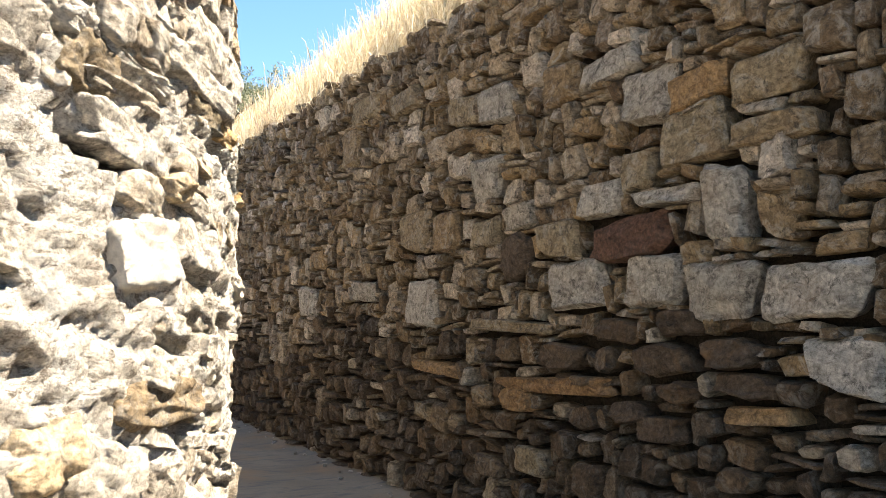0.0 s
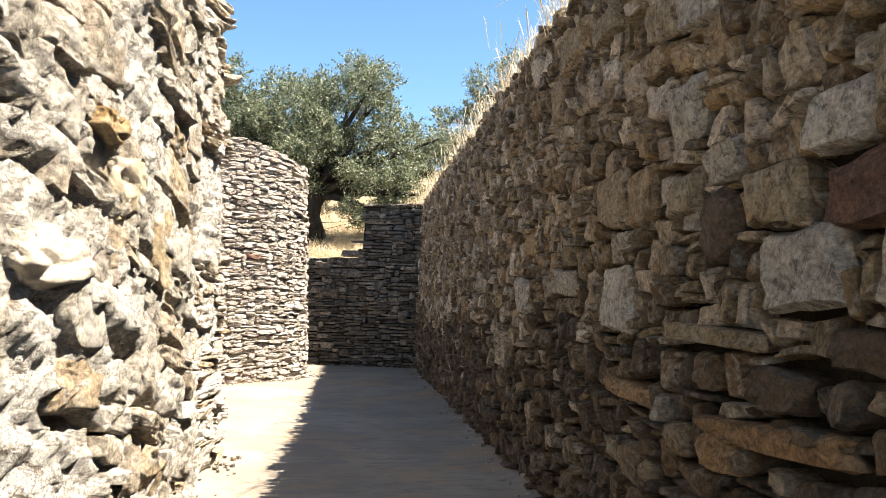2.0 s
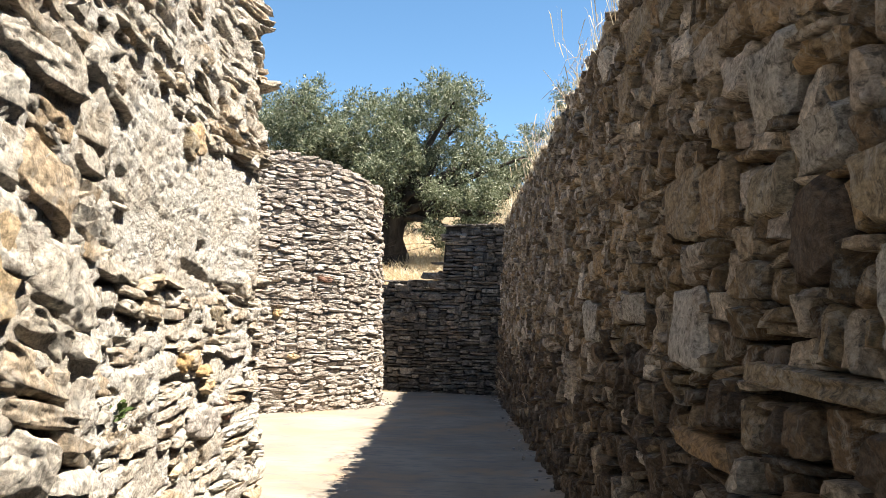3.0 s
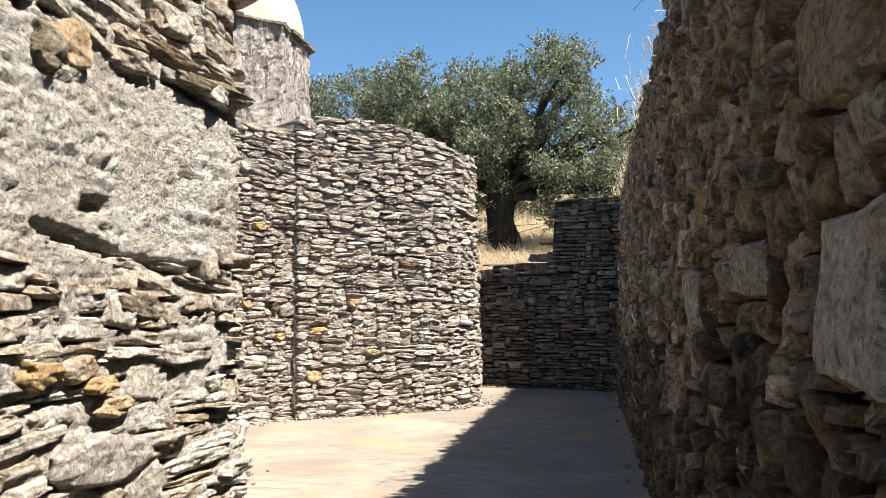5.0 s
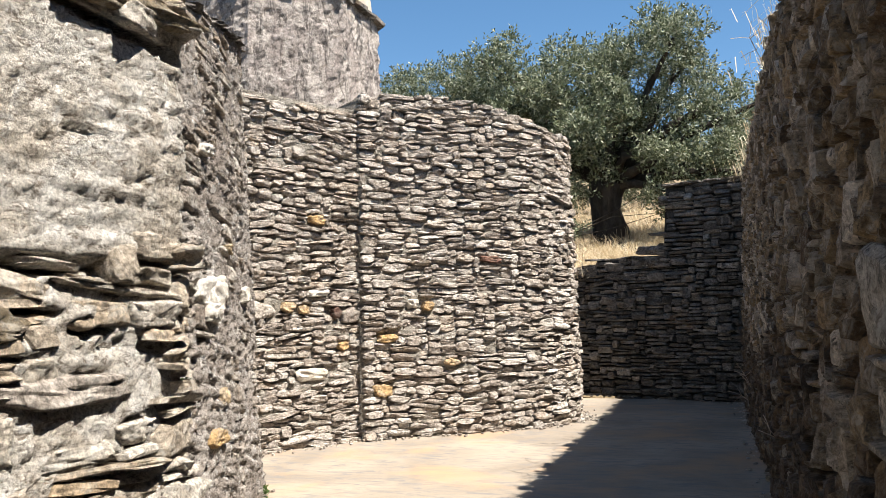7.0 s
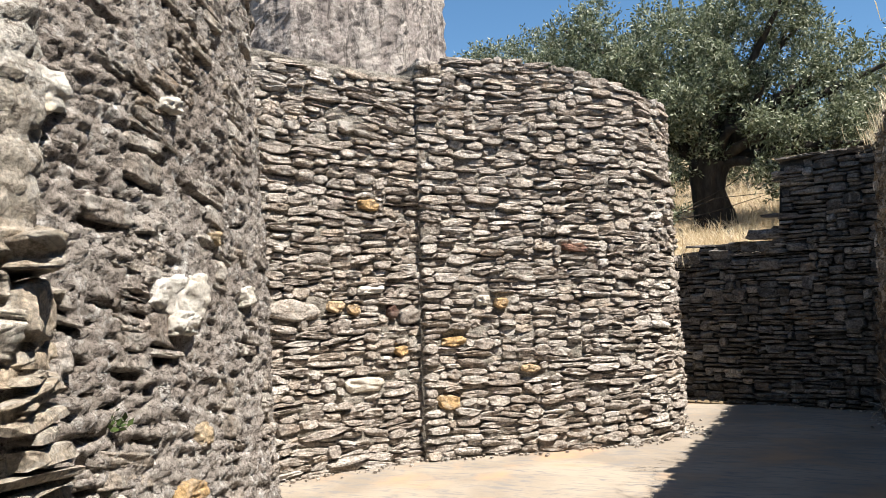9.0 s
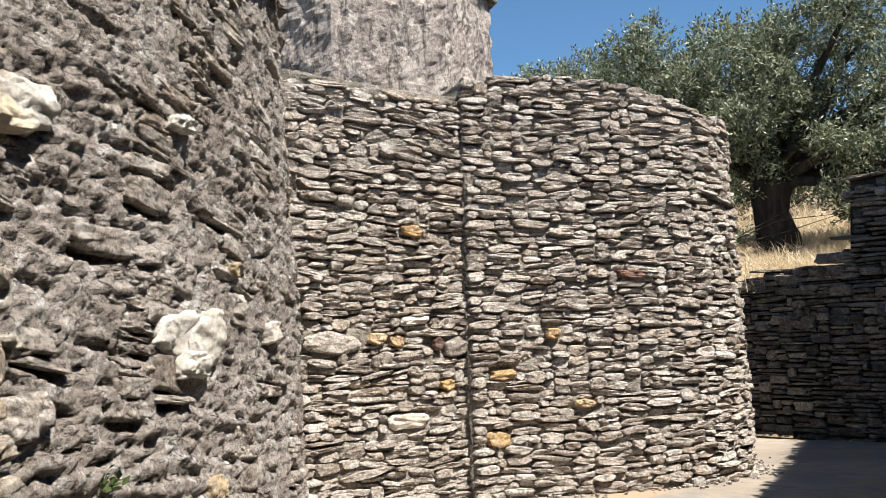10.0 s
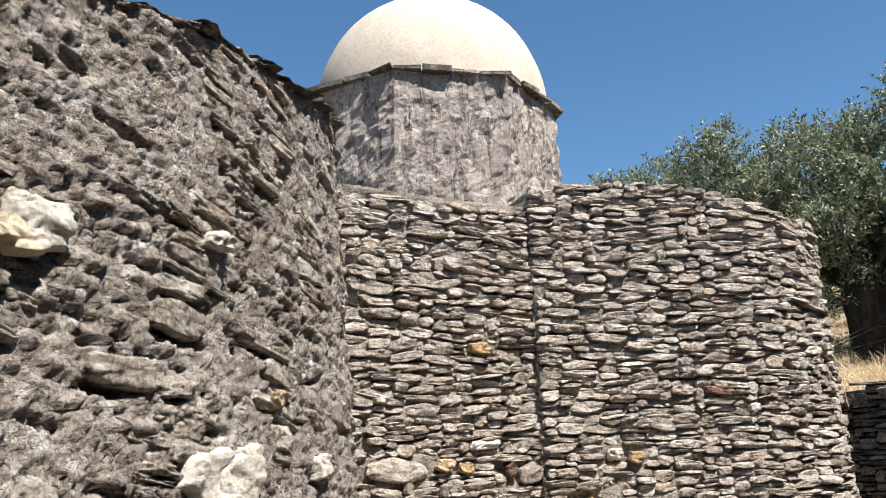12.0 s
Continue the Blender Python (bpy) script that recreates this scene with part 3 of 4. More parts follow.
# ---------------------------------------------------------------- the chapel's near wall (rough lime and rock)
A_PTS = [(-3.0, 0.9), (-0.6, 1.15), (0.7, 1.6), (1.35, 2.05), (1.72, 2.55), (1.9, 3.2), (1.93, 4.1)]
A2_PTS = [(1.62, 4.1), (1.5, 5.2), (1.38, 6.4), (1.32, 7.6), (1.38, 8.3), (1.25, 8.62), (0.5, 8.8)]
B_PTS = [(0.95, 8.4), (0.74, 9.2), (0.58, 10.0), (0.28, 10.9), (-0.02, 11.5), (-0.42, 11.9), (-1.3, 12.4)]
C_PTS = [(-1.6, 12.5), (-1.2, 13.4), (-0.68, 14.35), (-0.5, 14.7)]
D_PTS = [(-0.43, 14.6), (-0.02, 15.06), (0.42, 15.42), (1.0, 15.93), (1.42, 16.5), (1.6, 17.2), (1.42, 18.0), (0.9, 18.8), (0.1, 19.3)]


ROUGH = [(0.5, 0.09, 0.2, 0.16, 0.5), (0.3, 0.05, 0.08, 0.14, 0.45), (0.2, 0.05, 0.1, 0.07, 0.16)]
BEDS = [(0.55, 0.06, 0.12, 0.2, 0.75), (0.3, 0.035, 0.06, 0.15, 0.6), (0.15, 0.12, 0.19, 0.2, 0.5)]


def pier_stone(s, z):
    return noise.noise(Vector((s * 1.9, z * 2.1, 2))) > -0.2


def west_stone(s, z):
    """Stones stand bare but in the broad lime patch at chest height."""
    return noise.noise(Vector((s * 1.7, z * 2.2, 5))) > (0.45 if 1.58 < z < 2.48 and s > 1.4 else -0.25)


face_a = Face(A_PTS, 1, 0.02, 4.3)
stones_a = [q for q in pack(face_a.length, 4.3, ROUGH, 31, 0.2) if pier_stone(q[0], q[1])]
wall_a = wall_body("wall_west_pier", face_a, 0.9, MORTAR["rock"], rough=0.035, inset=0.0, step=0.02, seed=3, beds=0.12, dip=0.2, slots=crevices(stones_a, 33, 0.32, -0.2, 0.1) + pits(face_a.length, 4.3, 260, 34, -0.2))
tagged(wall_a, "rough lime-plastered rubble wall in bright sun", "wall", kind="structure")
lay_stones(wall_a, face_a, stones_a, "slate", "rock", 0.16, 0.02, 0.0, 4.0, (3.2, 7.0), 32, wave=0.0, dip=0.2, cuts=3, lap=0.05)

face_a2 = Face(A2_PTS, 1, 0.035, 4.3)
stones_a2 = [q for q in pack(face_a2.length, 4.3, BEDS, 41) if west_stone(q[0], q[1])]
wall_a2 = wall_body("wall_west", face_a2, 0.9, MORTAR["rock"], rough=0.028, inset=0.0, step=0.02, seed=11, beds=0.13,
                    slots=crevices(stones_a2, 43, 0.55, 0.0, 0.11) + pits(face_a2.length, 4.3, 130, 44) + [(3.9, 1.56, 1.7, 0.05, 0.12, -0.02), (2.9, 1.62, 0.7, 0.06, 0.1, -0.12), (3.0, 1.78, 0.25, 0.07, 0.08, 0.1), (3.95, 2.47, 1.0, 0.06, 0.12, -0.1)])
tagged(wall_a2, "weathered chapel wall of lime mortar and layered schist", "wall", kind="structure")
lay_stones(wall_a2, face_a2, stones_a2, "slate", "rock", 0.18, 0.03, 0.004, 3.0, (0.3, 5.0), 42, wave=0.0, cuts=3, lap=0.06)

# ---------------------------------------------------------------- the rounded side apse
face_b = Face(B_PTS, 1, 0.055, lambda s: 2.96 + 0.165 * min(s, 3.7))
stones_b = [q for q in pack(face_b.length, 3.7, [(0.6, 0.05, 0.1, 0.14, 0.42), (0.25, 0.03, 0.05, 0.12, 0.3), (0.15, 0.1, 0.16, 0.16, 0.34)], 51, 0.14) if noise.noise(Vector((q[0] * 2.6, q[1] * 3.1, 7))) > 0.16]
wall_b = wall_body("wall_side_apse", face_b, 0.9, MORTAR["butt"], rough=0.034, inset=-0.004, step=0.018, seed=17, beds=0.07, dip=0.14, slots=crevices(stones_b, 53, 0.6, -0.14, 0.1) + pits(face_b.length, 3.7, 260, 54, -0.14))
tagged(wall_b, "rounded chapel wall of grey lichen-crusted mortared schist", "wall", kind="structure")
lay_stones(wall_b, face_b, stones_b, "slate", "butt", 0.14, 0.012, 0.002, 5.0, (0.5, 4.0), 52, wave=0.0, dip=0.14, cuts=3, lap=0.06)

# ---------------------------------------------------------------- the flat bay and the main apse
MARKS_C = [(1.85, 2.47, 0.24, 0.11, "o"), (1.77, 0.77, 0.45, 0.15, "q"), (1.46, 1.5, 0.19, 0.11, "o"), (1.67, 1.48, 0.16, 0.11, "o"), (1.86, 1.66, 0.33, 0.08, "q"), (1.03, 1.48, 0.58, 0.18, "g"),
           (2.2, 1.07, 0.19, 0.1, "o"), (2.1, 1.44, 0.11, 0.14, "red"), (2.3, 1.4, 0.26, 0.2, "g")]
MARKS_D = [(1.67, 2.08, 0.32, 0.09, "red"), (0.65, 1.54, 0.16, 0.12, "q"), (0.83, 1.51, 0.15, 0.11, "o"), (0.25, 0.55, 0.27, 0.15, "o"), (0.31, 1.14, 0.29, 0.1, "o"), (1.12, 0.85, 0.23, 0.08, "o")]
MARKS_B = [(1.53, 1.54, 0.3, 0.2, "q"), (1.74, 1.5, 0.34, 0.23, "q"), (1.6, 1.42, 0.26, 0.12, "q"), (1.8, 1.6, 0.2, 0.1, "q"), (0.74, 2.26, 0.28, 0.16, "q"), (0.66, 2.2, 0.22, 0.12, "q"), (2.07, 1.83, 0.13, 0.08, "o"), (2.53, 1.55, 0.2, 0.12, "q"), (1.59, 2.39, 0.13, 0.08, "q"),
           (1.78, 0.91, 0.18, 0.12, "o"), (1.6, 0.69, 0.3, 0.1, "o"), (0.68, 1.3, 0.23, 0.16, "g")]
MARKS_A2 = [(3.36, 1.37, 0.5, 0.12, "t"), (2.59, 1.11, 0.32, 0.11, "o"), (3.11, 0.94, 0.3, 0.09, "o"), (3.63, 0.75, 0.13, 0.13, "red"), (2.62, 2.34, 0.2, 0.2, "t"),
            (3.07, 0.74, 0.9, 0.2, "g"), (3.76, 1.14, 0.75, 0.11, "g"), (3.6, 2.62, 0.75, 0.08, "t"), (4.1, 2.55, 0.8, 0.1, "t"), (4.2, 2.65, 0.7, 0.08, "g"), (2.8, 2.4, 0.26, 0.2, "o"), (3.01, 1.04, 0.2, 0.08, "o")]
MARKS_A = [(6.26, 1.43, 0.24, 0.26, "o"), (5.95, 1.55, 0.2, 0.18, "q"), (5.81, 1.68, 0.18, 0.08, "o"), (5.81, 1.37, 0.24, 0.14, "g"), (5.26, 1.82, 0.2, 0.1, "o"), (5.59, 1.37, 0.32, 0.14, "q"),
           (5.36, 1.52, 0.26, 0.1, "t"), (4.72, 1.41, 0.32, 0.21, "q"), (4.85, 1.59, 0.13, 0.1, "o"), (5.1, 1.86, 0.34, 0.15, "t"), (4.8, 1.03, 0.42, 0.14, "t"), (4.38, 0.95, 0.24, 0.18, "o"), (4.5, 1.85, 0.2, 0.18, "t")]
WALL_MATS = {"q": QUARTZ, "o": OCHRE, "red": REDSTONE, "g": MATS["apse", True], "t": TAN}
face_c = Face(C_PTS, 1, 0.02, 3.8)
wall_c = wall_body("wall_bay", face_c, 0.8, MORTAR["apse"], rough=0.05, grain=5, inset=0.026, step=0.03, seed=23)
tagged(wall_c, "coursed slate wall beside the apse, lichen-grey", "wall", kind="structure")
SLATES = [(0.6, 0.05, 0.085, 0.13, 0.42), (0.2, 0.08, 0.125, 0.13, 0.34), (0.2, 0.03, 0.05, 0.08, 0.26)]
lay_stones(wall_c, face_c, clear_of(pack(face_c.length, 3.8, SLATES, 61), MARKS_C), "lens", "apse", 0.2, 0.034, 0.0, 5.0, (0, 9), 62, wave=0.06, lap=0.1, keep=lambda s, z: z < 3.74)

# the apse's head falls away round its far side
face_d = Face(D_PTS, 1, 0.035, lambda s: 4.05 - 0.1 * max(0.0, 1 - s / 0.65) - 0.27 * min(1.0, max(0.0, (s - 0.95) / 1.9)) ** 1.4)
wall_d = wall_body("wall_apse", face_d, 0.8, MORTAR["apse"], rough=0.05, grain=5, inset=0.026, step=0.03, seed=29)
tagged(wall_d, "curved apse wall of thin grey slate courses", "wall", kind="structure")
lay_stones(wall_d, face_d, clear_of(pack(face_d.length, 4.1, SLATES, 71), MARKS_D), "lens", "apse", 0.2, 0.034, 0.0, 4.0, (0.0, 3.1), 72, wave=0.06, lap=0.1)

rng_e = np.random.default_rng(91)
pos = 0.1
while pos < face_b.length - 0.2:
    wdt = rng_e.uniform(0.25, 0.5)
    set_stone(wall_b, face_b, pos + wdt / 2, face_b.top(pos + wdt / 2) + 0.02, wdt * 1.05, 0.05, MATS["end", True], 0.6, 0.05 + rng_e.uniform(-0.012, 0.015), rng_e.normal() * 1.5 + 7, int(pos * 10), "slate", "eave_slab")
    pos += wdt
for body, face, marks, depth, out in ((wall_c, face_c, MARKS_C, 0.2, 0.035), (wall_d, face_d, MARKS_D, 0.2, 0.035), (wall_b, face_b, MARKS_B, 0.2, 0.045),
                                      (wall_a2, face_a2, MARKS_A2, 0.2, 0.045), (wall_a, face_a, MARKS_A, 0.2, 0.026)):
    for k, (ms, mz, mw, mh, tone) in enumerate(marks):
        set_stone(body, face, ms, mz, mw, mh, WALL_MATS[tone], depth, out + 0.012 * (k % 3), (k * 29 % 9 - 4), k + 5, "pebble" if tone == "q" else "lens", cuts=3)

# ---------------------------------------------------------------- drum and dome
def build_tower():
    cx, cy, ap, z0, z1 = -2.45, 15.9, 1.45, 3.3, 5.45
    tower = new("domed_drum")
    tower.location = (cx, cy, z0)
    tagged(tower, "octagonal plastered drum with a cream dome", "dome tower")
    circ = ap / math.cos(math.pi / 8)
    verts, faces = [], []
    per, nz = 26, 48
    ring = []
    for k in range(8):
        a0, a1 = math.pi / 8 + k * math.pi / 4, math.pi / 8 + (k + 1) * math.pi / 4
        for j in range(per):
            f = j / per
            ring.append((circ * ((1 - f) * math.cos(a0) + f * math.cos(a1)), circ * ((1 - f) * math.sin(a0) + f * math.sin(a1))))
    m = len(ring)
    for b in range(nz + 1):
        z = (z1 - z0) * b / nz
        for x, y in ring:
            d = 1 + 0.022 * noise.fractal(Vector((x * 5, y * 5, z * 5)), 0.6, 2.1, 5) + 0.035 * (1 - b / nz)
            verts.append((x * d, y * d, z))
    for b in range(nz):
        for a in range(m):
            c = (a + 1) % m
            faces.append((b * m + a, b * m + c, (b + 1) * m + c, (b + 1) * m + a))
    mesh_object("drum", verts, faces, DRUM, tower)
    # eave slabs, uneven in length
    rng = np.random.default_rng(5)
    for k in range(8):
        a0, a1 = math.pi / 8 + k * math.pi / 4, math.pi / 8 + (k + 1) * math.pi / 4
        pts = 4
        for j in range(pts):
            f0, f1 = j / pts, (j + 1) / pts - 0.01
            q = []
            for f, r in ((f0, 0.86), (f1, 0.86), (f1, 1.045 + rng.uniform(-0.025, 0.035)), (f0, 1.045 + rng.uniform(-0.025, 0.035))):
                q.append((r * circ * ((1 - f) * math.cos(a0) + f * math.cos(a1)), r * circ * ((1 - f) * math.sin(a0) + f * math.sin(a1))))
            lo, hi = z1 - z0 + rng.uniform(-0.03, 0.015), z1 - z0 + 0.035 + rng.uniform(-0.012, 0.02)
            v = [(*p, lo) for p in q] + [(*p, hi) for p in q]
            mesh_object("eave_slab", v, [(0, 1, 2, 3), (7, 6, 5, 4), (0, 4, 5, 1), (1, 5, 6, 2), (2, 6, 7, 3), (3, 7, 4, 0)], MATS["end", True], tower)
    # dome, a little pointed
    verts, faces, nr, na = [], [], 22, 64
    for b in range(nr):
        t = b / nr * math.pi / 2
        for a in range(na):
            w = a / na * 2 * math.pi
            r = 1.38 * math.cos(t) ** 0.92 * (1 + 0.006 * noise.noise(Vector((math.cos(w) * 2, math.sin(w) * 2, t * 3))))
            verts.append((0.1 + r * math.cos(w), 0.05 + r * math.sin(w), z1 - z0 + 0.05 + 1.44 * math.sin(t)))
    verts.append((0.1, 0.05, z1 - z0 + 0.05 + 1.445))
    for b in range(nr - 1):
        for a in range(na):
            c = (a + 1) % na
            faces.append((b * na + a, b * na + c, (b + 1) * na + c, (b + 1) * na + a))
    faces += [((nr - 1) * na + a, (nr - 1) * na + (a + 1) % na, nr * na) for a in range(na)]
    mesh_object("dome", verts, faces, DOME_WHITE, tower, smooth=True)
    bm = bmesh.new()
    bmesh.ops.create_uvsphere(bm, u_segments=16, v_segments=10, radius=0.09, matrix=Matrix.Translation((0.1, 0.05, z1 - z0 + 1.52)) @ Matrix.Diagonal((1, 1, 0.8, 1)))
    part("finial", bm, DOME_WHITE, tower)


def drum_plaster():
    m, n, l, b = material("stained_plaster")
    v, _ = world_vec(n, l)
    run, _ = world_vec(n, l, (1, 1, 0.35))
    c = mix(n, l, (0.50, 0.45, 0.405), (0.31, 0.265, 0.24), curve(n, l, noise_tex(n, l, run, 2.6, 8, 0.7, 0.6), 0.42, 0.6))
    c = mix(n, l, c, (0.10, 0.085, 0.078), scaled(n, l, curve(n, l, noise_tex(n, l, run, 7, 9, 0.78, 0.8), 0.49, 0.58), 0.9))
    c = mix(n, l, c, (0.56, 0.52, 0.47), scaled(n, l, curve(n, l, noise_tex(n, l, v, 11, 9, 0.75, 0.5), 0.54, 0.64), 0.7))
    pit = noise_tex(n, l, v, 26, 8, 0.75, 0.4)
    gr = ramp(n, [(0.38, (0.5, 0.5, 0.5)), (0.56, (1.1, 1.1, 1.1))])
    l.new(pit, gr.inputs[0])
    c = mix(n, l, c, gr.outputs[0], 0.8, "MULTIPLY")
    l.new(c, b.inputs["Base Color"])
    b.inputs["Roughness"].default_value = 0.93
    bump(n, l, b, pit, 1.0, 0.06)
    return m


DRUM = drum_plaster()
build_tower()


# ---------------------------------------------------------------- roofs behind the wall heads
def build_roof(name, pts, z, label):
    verts = [(x, y, z) for x, y in pts] + [(x, y, z - 0.12) for x, y in pts]
    k = len(pts)
    faces = [tuple(range(k)), tuple(range(2 * k - 1, k - 1, -1))] + [(a, k + a, k + (a + 1) % k, (a + 1) % k) for a in range(k)]
    ob = mesh_object(name, verts, faces, MORTAR["butt"])
    tagged(ob, label, "roof", kind="structure")


build_roof("roof_apse", [(-4.5, 12.6), (-1.9, 12.9), (-1.3, 14.4), (-0.2, 15.9), (0.7, 16.8), (0.85, 17.6), (0.2, 18.6), (-4.5, 18.9)], 3.55, "flat grey mortar roof of the apse")
build_roof("roof_side", [(-4.5, 8.6), (0.0, 8.8), (-0.2, 10.2), (-0.8, 11.6), (-4.5, 12.2)], 2.85, "flat grey mortar roof of the side apse")
build_roof("roof_nave", [(-4.5, 1.4), (0.2, 1.9), (1.2, 3.3), (1.1, 8.0), (-4.5, 8.4)], 4.2, "flat grey mortar roof of the nave")


for nm, pts, top in (("wall_chapel_back", [(-4.45, 1.0), (-4.45, 19.3)], 3.5), ("wall_chapel_end", [(-4.45, 19.3), (0.1, 19.3)], 3.5)):
    ob = wall_body(nm, Face(pts, -1, 0.0, top, smooth=False), 0.4, MORTAR["butt"], rough=0.03, step=0.25)
    tagged(ob, "plain grey rendered chapel wall", "wall", kind="structure")


# loose stones and crumbs of mortar along the wall feet
def build_rubble():
    rng = np.random.default_rng(63)
    verts, faces, at = [], [], 0
    for face, k in ((face_a2, 90), (face_b, 120), (face_c, 70), (face_d, 150), (face_r, 260), (face_e, 60)):
        for _ in range(k):
            p, t, n = face.at(rng.uniform(0, face.length), 0.0, abs(rng.normal()) * 0.09 + 0.02)
            size = rng.uniform(0.012, 0.05)
            v, f = POOL["pebble"][int(rng.integers(26))]
            a = rng.uniform(0, 6.28)
            q = v * (size, size * rng.uniform(0.6, 1), size * 0.7)
            q = np.stack([q[:, 0] * math.cos(a) - q[:, 1] * math.sin(a), q[:, 0] * math.sin(a) + q[:, 1] * math.cos(a), q[:, 2] + size * 0.3], 1)
            verts.append(q + np.array((p.x, p.y, 0.0)))
            faces += [tuple(j + at for j in g) for g in f]
            at += len(v)
    ob = mesh_object("loose_gravel", np.vstack(verts), faces, MATS["apse", False])
    tagged(ob, "crumbs of stone and mortar along the wall feet", "gravel", kind="stuff")


build_rubble()


# ---------------------------------------------------------------- olive trees
def tube(points, radii, sides=9, seed=0):
    verts, faces = [], []
    for k, (p, r) in enumerate(zip(points, radii)):
        d = (points[min(k + 1, len(points) - 1)] - points[max(k - 1, 0)]).normalized()
        x = d.orthogonal().normalized()
        y = d.cross(x)
        for a in range(sides):
            w = 2 * math.pi * a / sides
            rr = r * (1 + 0.22 * noise.noise(Vector((a * 1.3, k * 0.6, seed))))
            verts.append(p + (x * math.cos(w) + y * math.sin(w)) * rr)
    for k in range(len(points) - 1):
        for a in range(sides):
            b = (a + 1) % sides
            faces.append((k * sides + a, k * sides + b, (k + 1) * sides + b, (k + 1) * sides + a))
    return verts, faces


def olive(base, fork, clumps, leaves, seed, label, thick=1.0):
    """An olive: short thick trunk, limbs to each clump, many narrow leaves."""
    rng = np.random.default_rng(seed)
    tree = new("olive_tree")
    tree.location = base
    tagged(tree, label, "tree", group="olive trees")
    b = Vector(base)
    pts = [b + (Vector(fork) - b) * f + Vector((0.09 * math.sin(f * 5 + seed), 0.08 * math.cos(f * 4), 0)) for f in np.linspace(0, 1, 8)]
    v, f = tube([p - b for p in pts], list(thick * (0.32 + 0.2 * np.linspace(1, 0, 8) ** 3 + 0.06 * np.linspace(0, 1, 8) ** 3)), 12, seed)
    mesh_object("trunk", v, f, BARK, tree, smooth=True)
    for c in clumps[::4]:
        end = Vector(c[:3])
        mid = Vector(fork).lerp(end, 0.5) + Vector((rng.uniform(-0.3, 0.3), rng.uniform(-0.3, 0.3), rng.uniform(-0.1, 0.4)))
        line = [Vector(fork), Vector(fork).lerp(mid, 0.5), mid, mid.lerp(end, 0.6), end]
        v, f = tube([p - b for p in line], [r * thick for r in (0.17, 0.13, 0.09, 0.06, 0.03)], 7, seed)
        mesh_object("limb", v, f, BARK, tree, smooth=True)
    # twigs gather the leaves in small sprays
    total = sum(c[3] ** 2 for c in clumps)
    P, F = [], []
    at = 0
    for c in clumps:
        n_spray = int(leaves * c[3] ** 2 / total / 22)
        d = rng.normal(size=(n_spray, 3))
        d /= np.linalg.norm(d, axis=1)[:, None]
        lump = np.array([1 + 0.32 * noise.noise(Vector(tuple(q * 2.2 + c[0]))) for q in d])
        r = c[3] * rng.uniform(0.35, 1.0, n_spray) ** 0.45 * lump
        cen = np.array(c[:3]) + d * r[:, None] * (1.0, 1.0, 0.85)
        way = d * 0.6 + rng.normal(size=(n_spray, 3)) * 0.45 + (0, 0, 0.35)
        way /= np.linalg.norm(way, axis=1)[:, None]
        for q, w in zip(cen, way):
            k = 22
            tt = rng.uniform(-0.2, 0.2, k)
            start = q + w * tt[:, None] + rng.normal(size=(k, 3)) * 0.03
            ld = w * 0.7 + rng.normal(size=(k, 3)) * 0.6
            ld /= np.linalg.norm(ld, axis=1)[:, None]
            side = np.cross(ld, rng.normal(size=(k, 3)))
            side /= np.linalg.norm(side, axis=1)[:, None] + 1e-9
            ln, wd = rng.uniform(0.07, 0.12, k)[:, None], rng.uniform(0.013, 0.021, k)[:, None]
            quad = np.stack([start, start + ld * ln * 0.5 + side * wd, start + ld * ln, start + ld * ln * 0.5 - side * wd], 1).reshape(-1, 3)
            P.append(quad - np.array(base))
            F += [(at + 4 * i, at + 4 * i + 1, at + 4 * i + 2, at + 4 * i + 3) for i in range(k)]
            at += 4 * k
    mesh_object("crown", np.vstack(P), F, LEAF, tree)
    return tree


def clump_cloud(seed, rows):
    rng = np.random.default_rng(seed)
    out = []
    for x, y, z, r, k in rows:
        for _ in range(2 * k):
            d = rng.normal(size=3)
            d /= np.linalg.norm(d)
            out.append((x + d[0] * r * 0.75, y + d[1] * r * 0.75, z + d[2] * r * 0.6, r * rng.uniform(0.24, 0.42)))
    return out


olive((1.1, 25.0, ground_height(1.1, 25.0) - 0.1), (1.2, 25.0, 4.3),
      clump_cloud(1, [(2.3, 25.2, 6.9, 1.5, 9), (0.3, 25.0, 6.2, 1.8, 12), (-1.2, 25.4, 6.9, 1.5, 9), (3.3, 25.6, 5.4, 1.2, 6), (1.2, 24.6, 5.3, 1.5, 8), (-1.0, 24.8, 5.2, 1.3, 7), (3.1, 24.8, 4.9, 1.0, 5), (4.1, 25.6, 5.9, 0.9, 4), (3.0, 24.4, 4.4, 0.8, 4), (4.0, 24.9, 4.7, 0.8, 4)]),
      125000, 1, "old olive tree with grey-green crown and leaning trunk")
olive((-3.6, 27.5, ground_height(-3.6, 27.5) - 0.1), (-3.5, 27.5, 4.6),
      clump_cloud(2, [(-3.4, 27.5, 6.9, 1.8, 10), (-5.6, 28, 6.6, 1.7, 8), (-1.8, 27.8, 6.4, 1.5, 7), (-4.2, 27, 5.2, 1.6, 6)]),
      65000, 2, "grey-green olive tree behind the apse")
olive((7.2, 28.0, ground_height(7.2, 28) - 0.1), (7.2, 28.0, 6.2),
      clump_cloud(3, [(7.4, 28, 8.0, 1.7, 9), (9.4, 28.5, 8.3, 1.7, 8), (5.4, 27.8, 6.6, 1.3, 7), (11.5, 29, 8.6, 1.8, 8)]),
      55000, 3, "grey-green olive tree above the grassy bank")


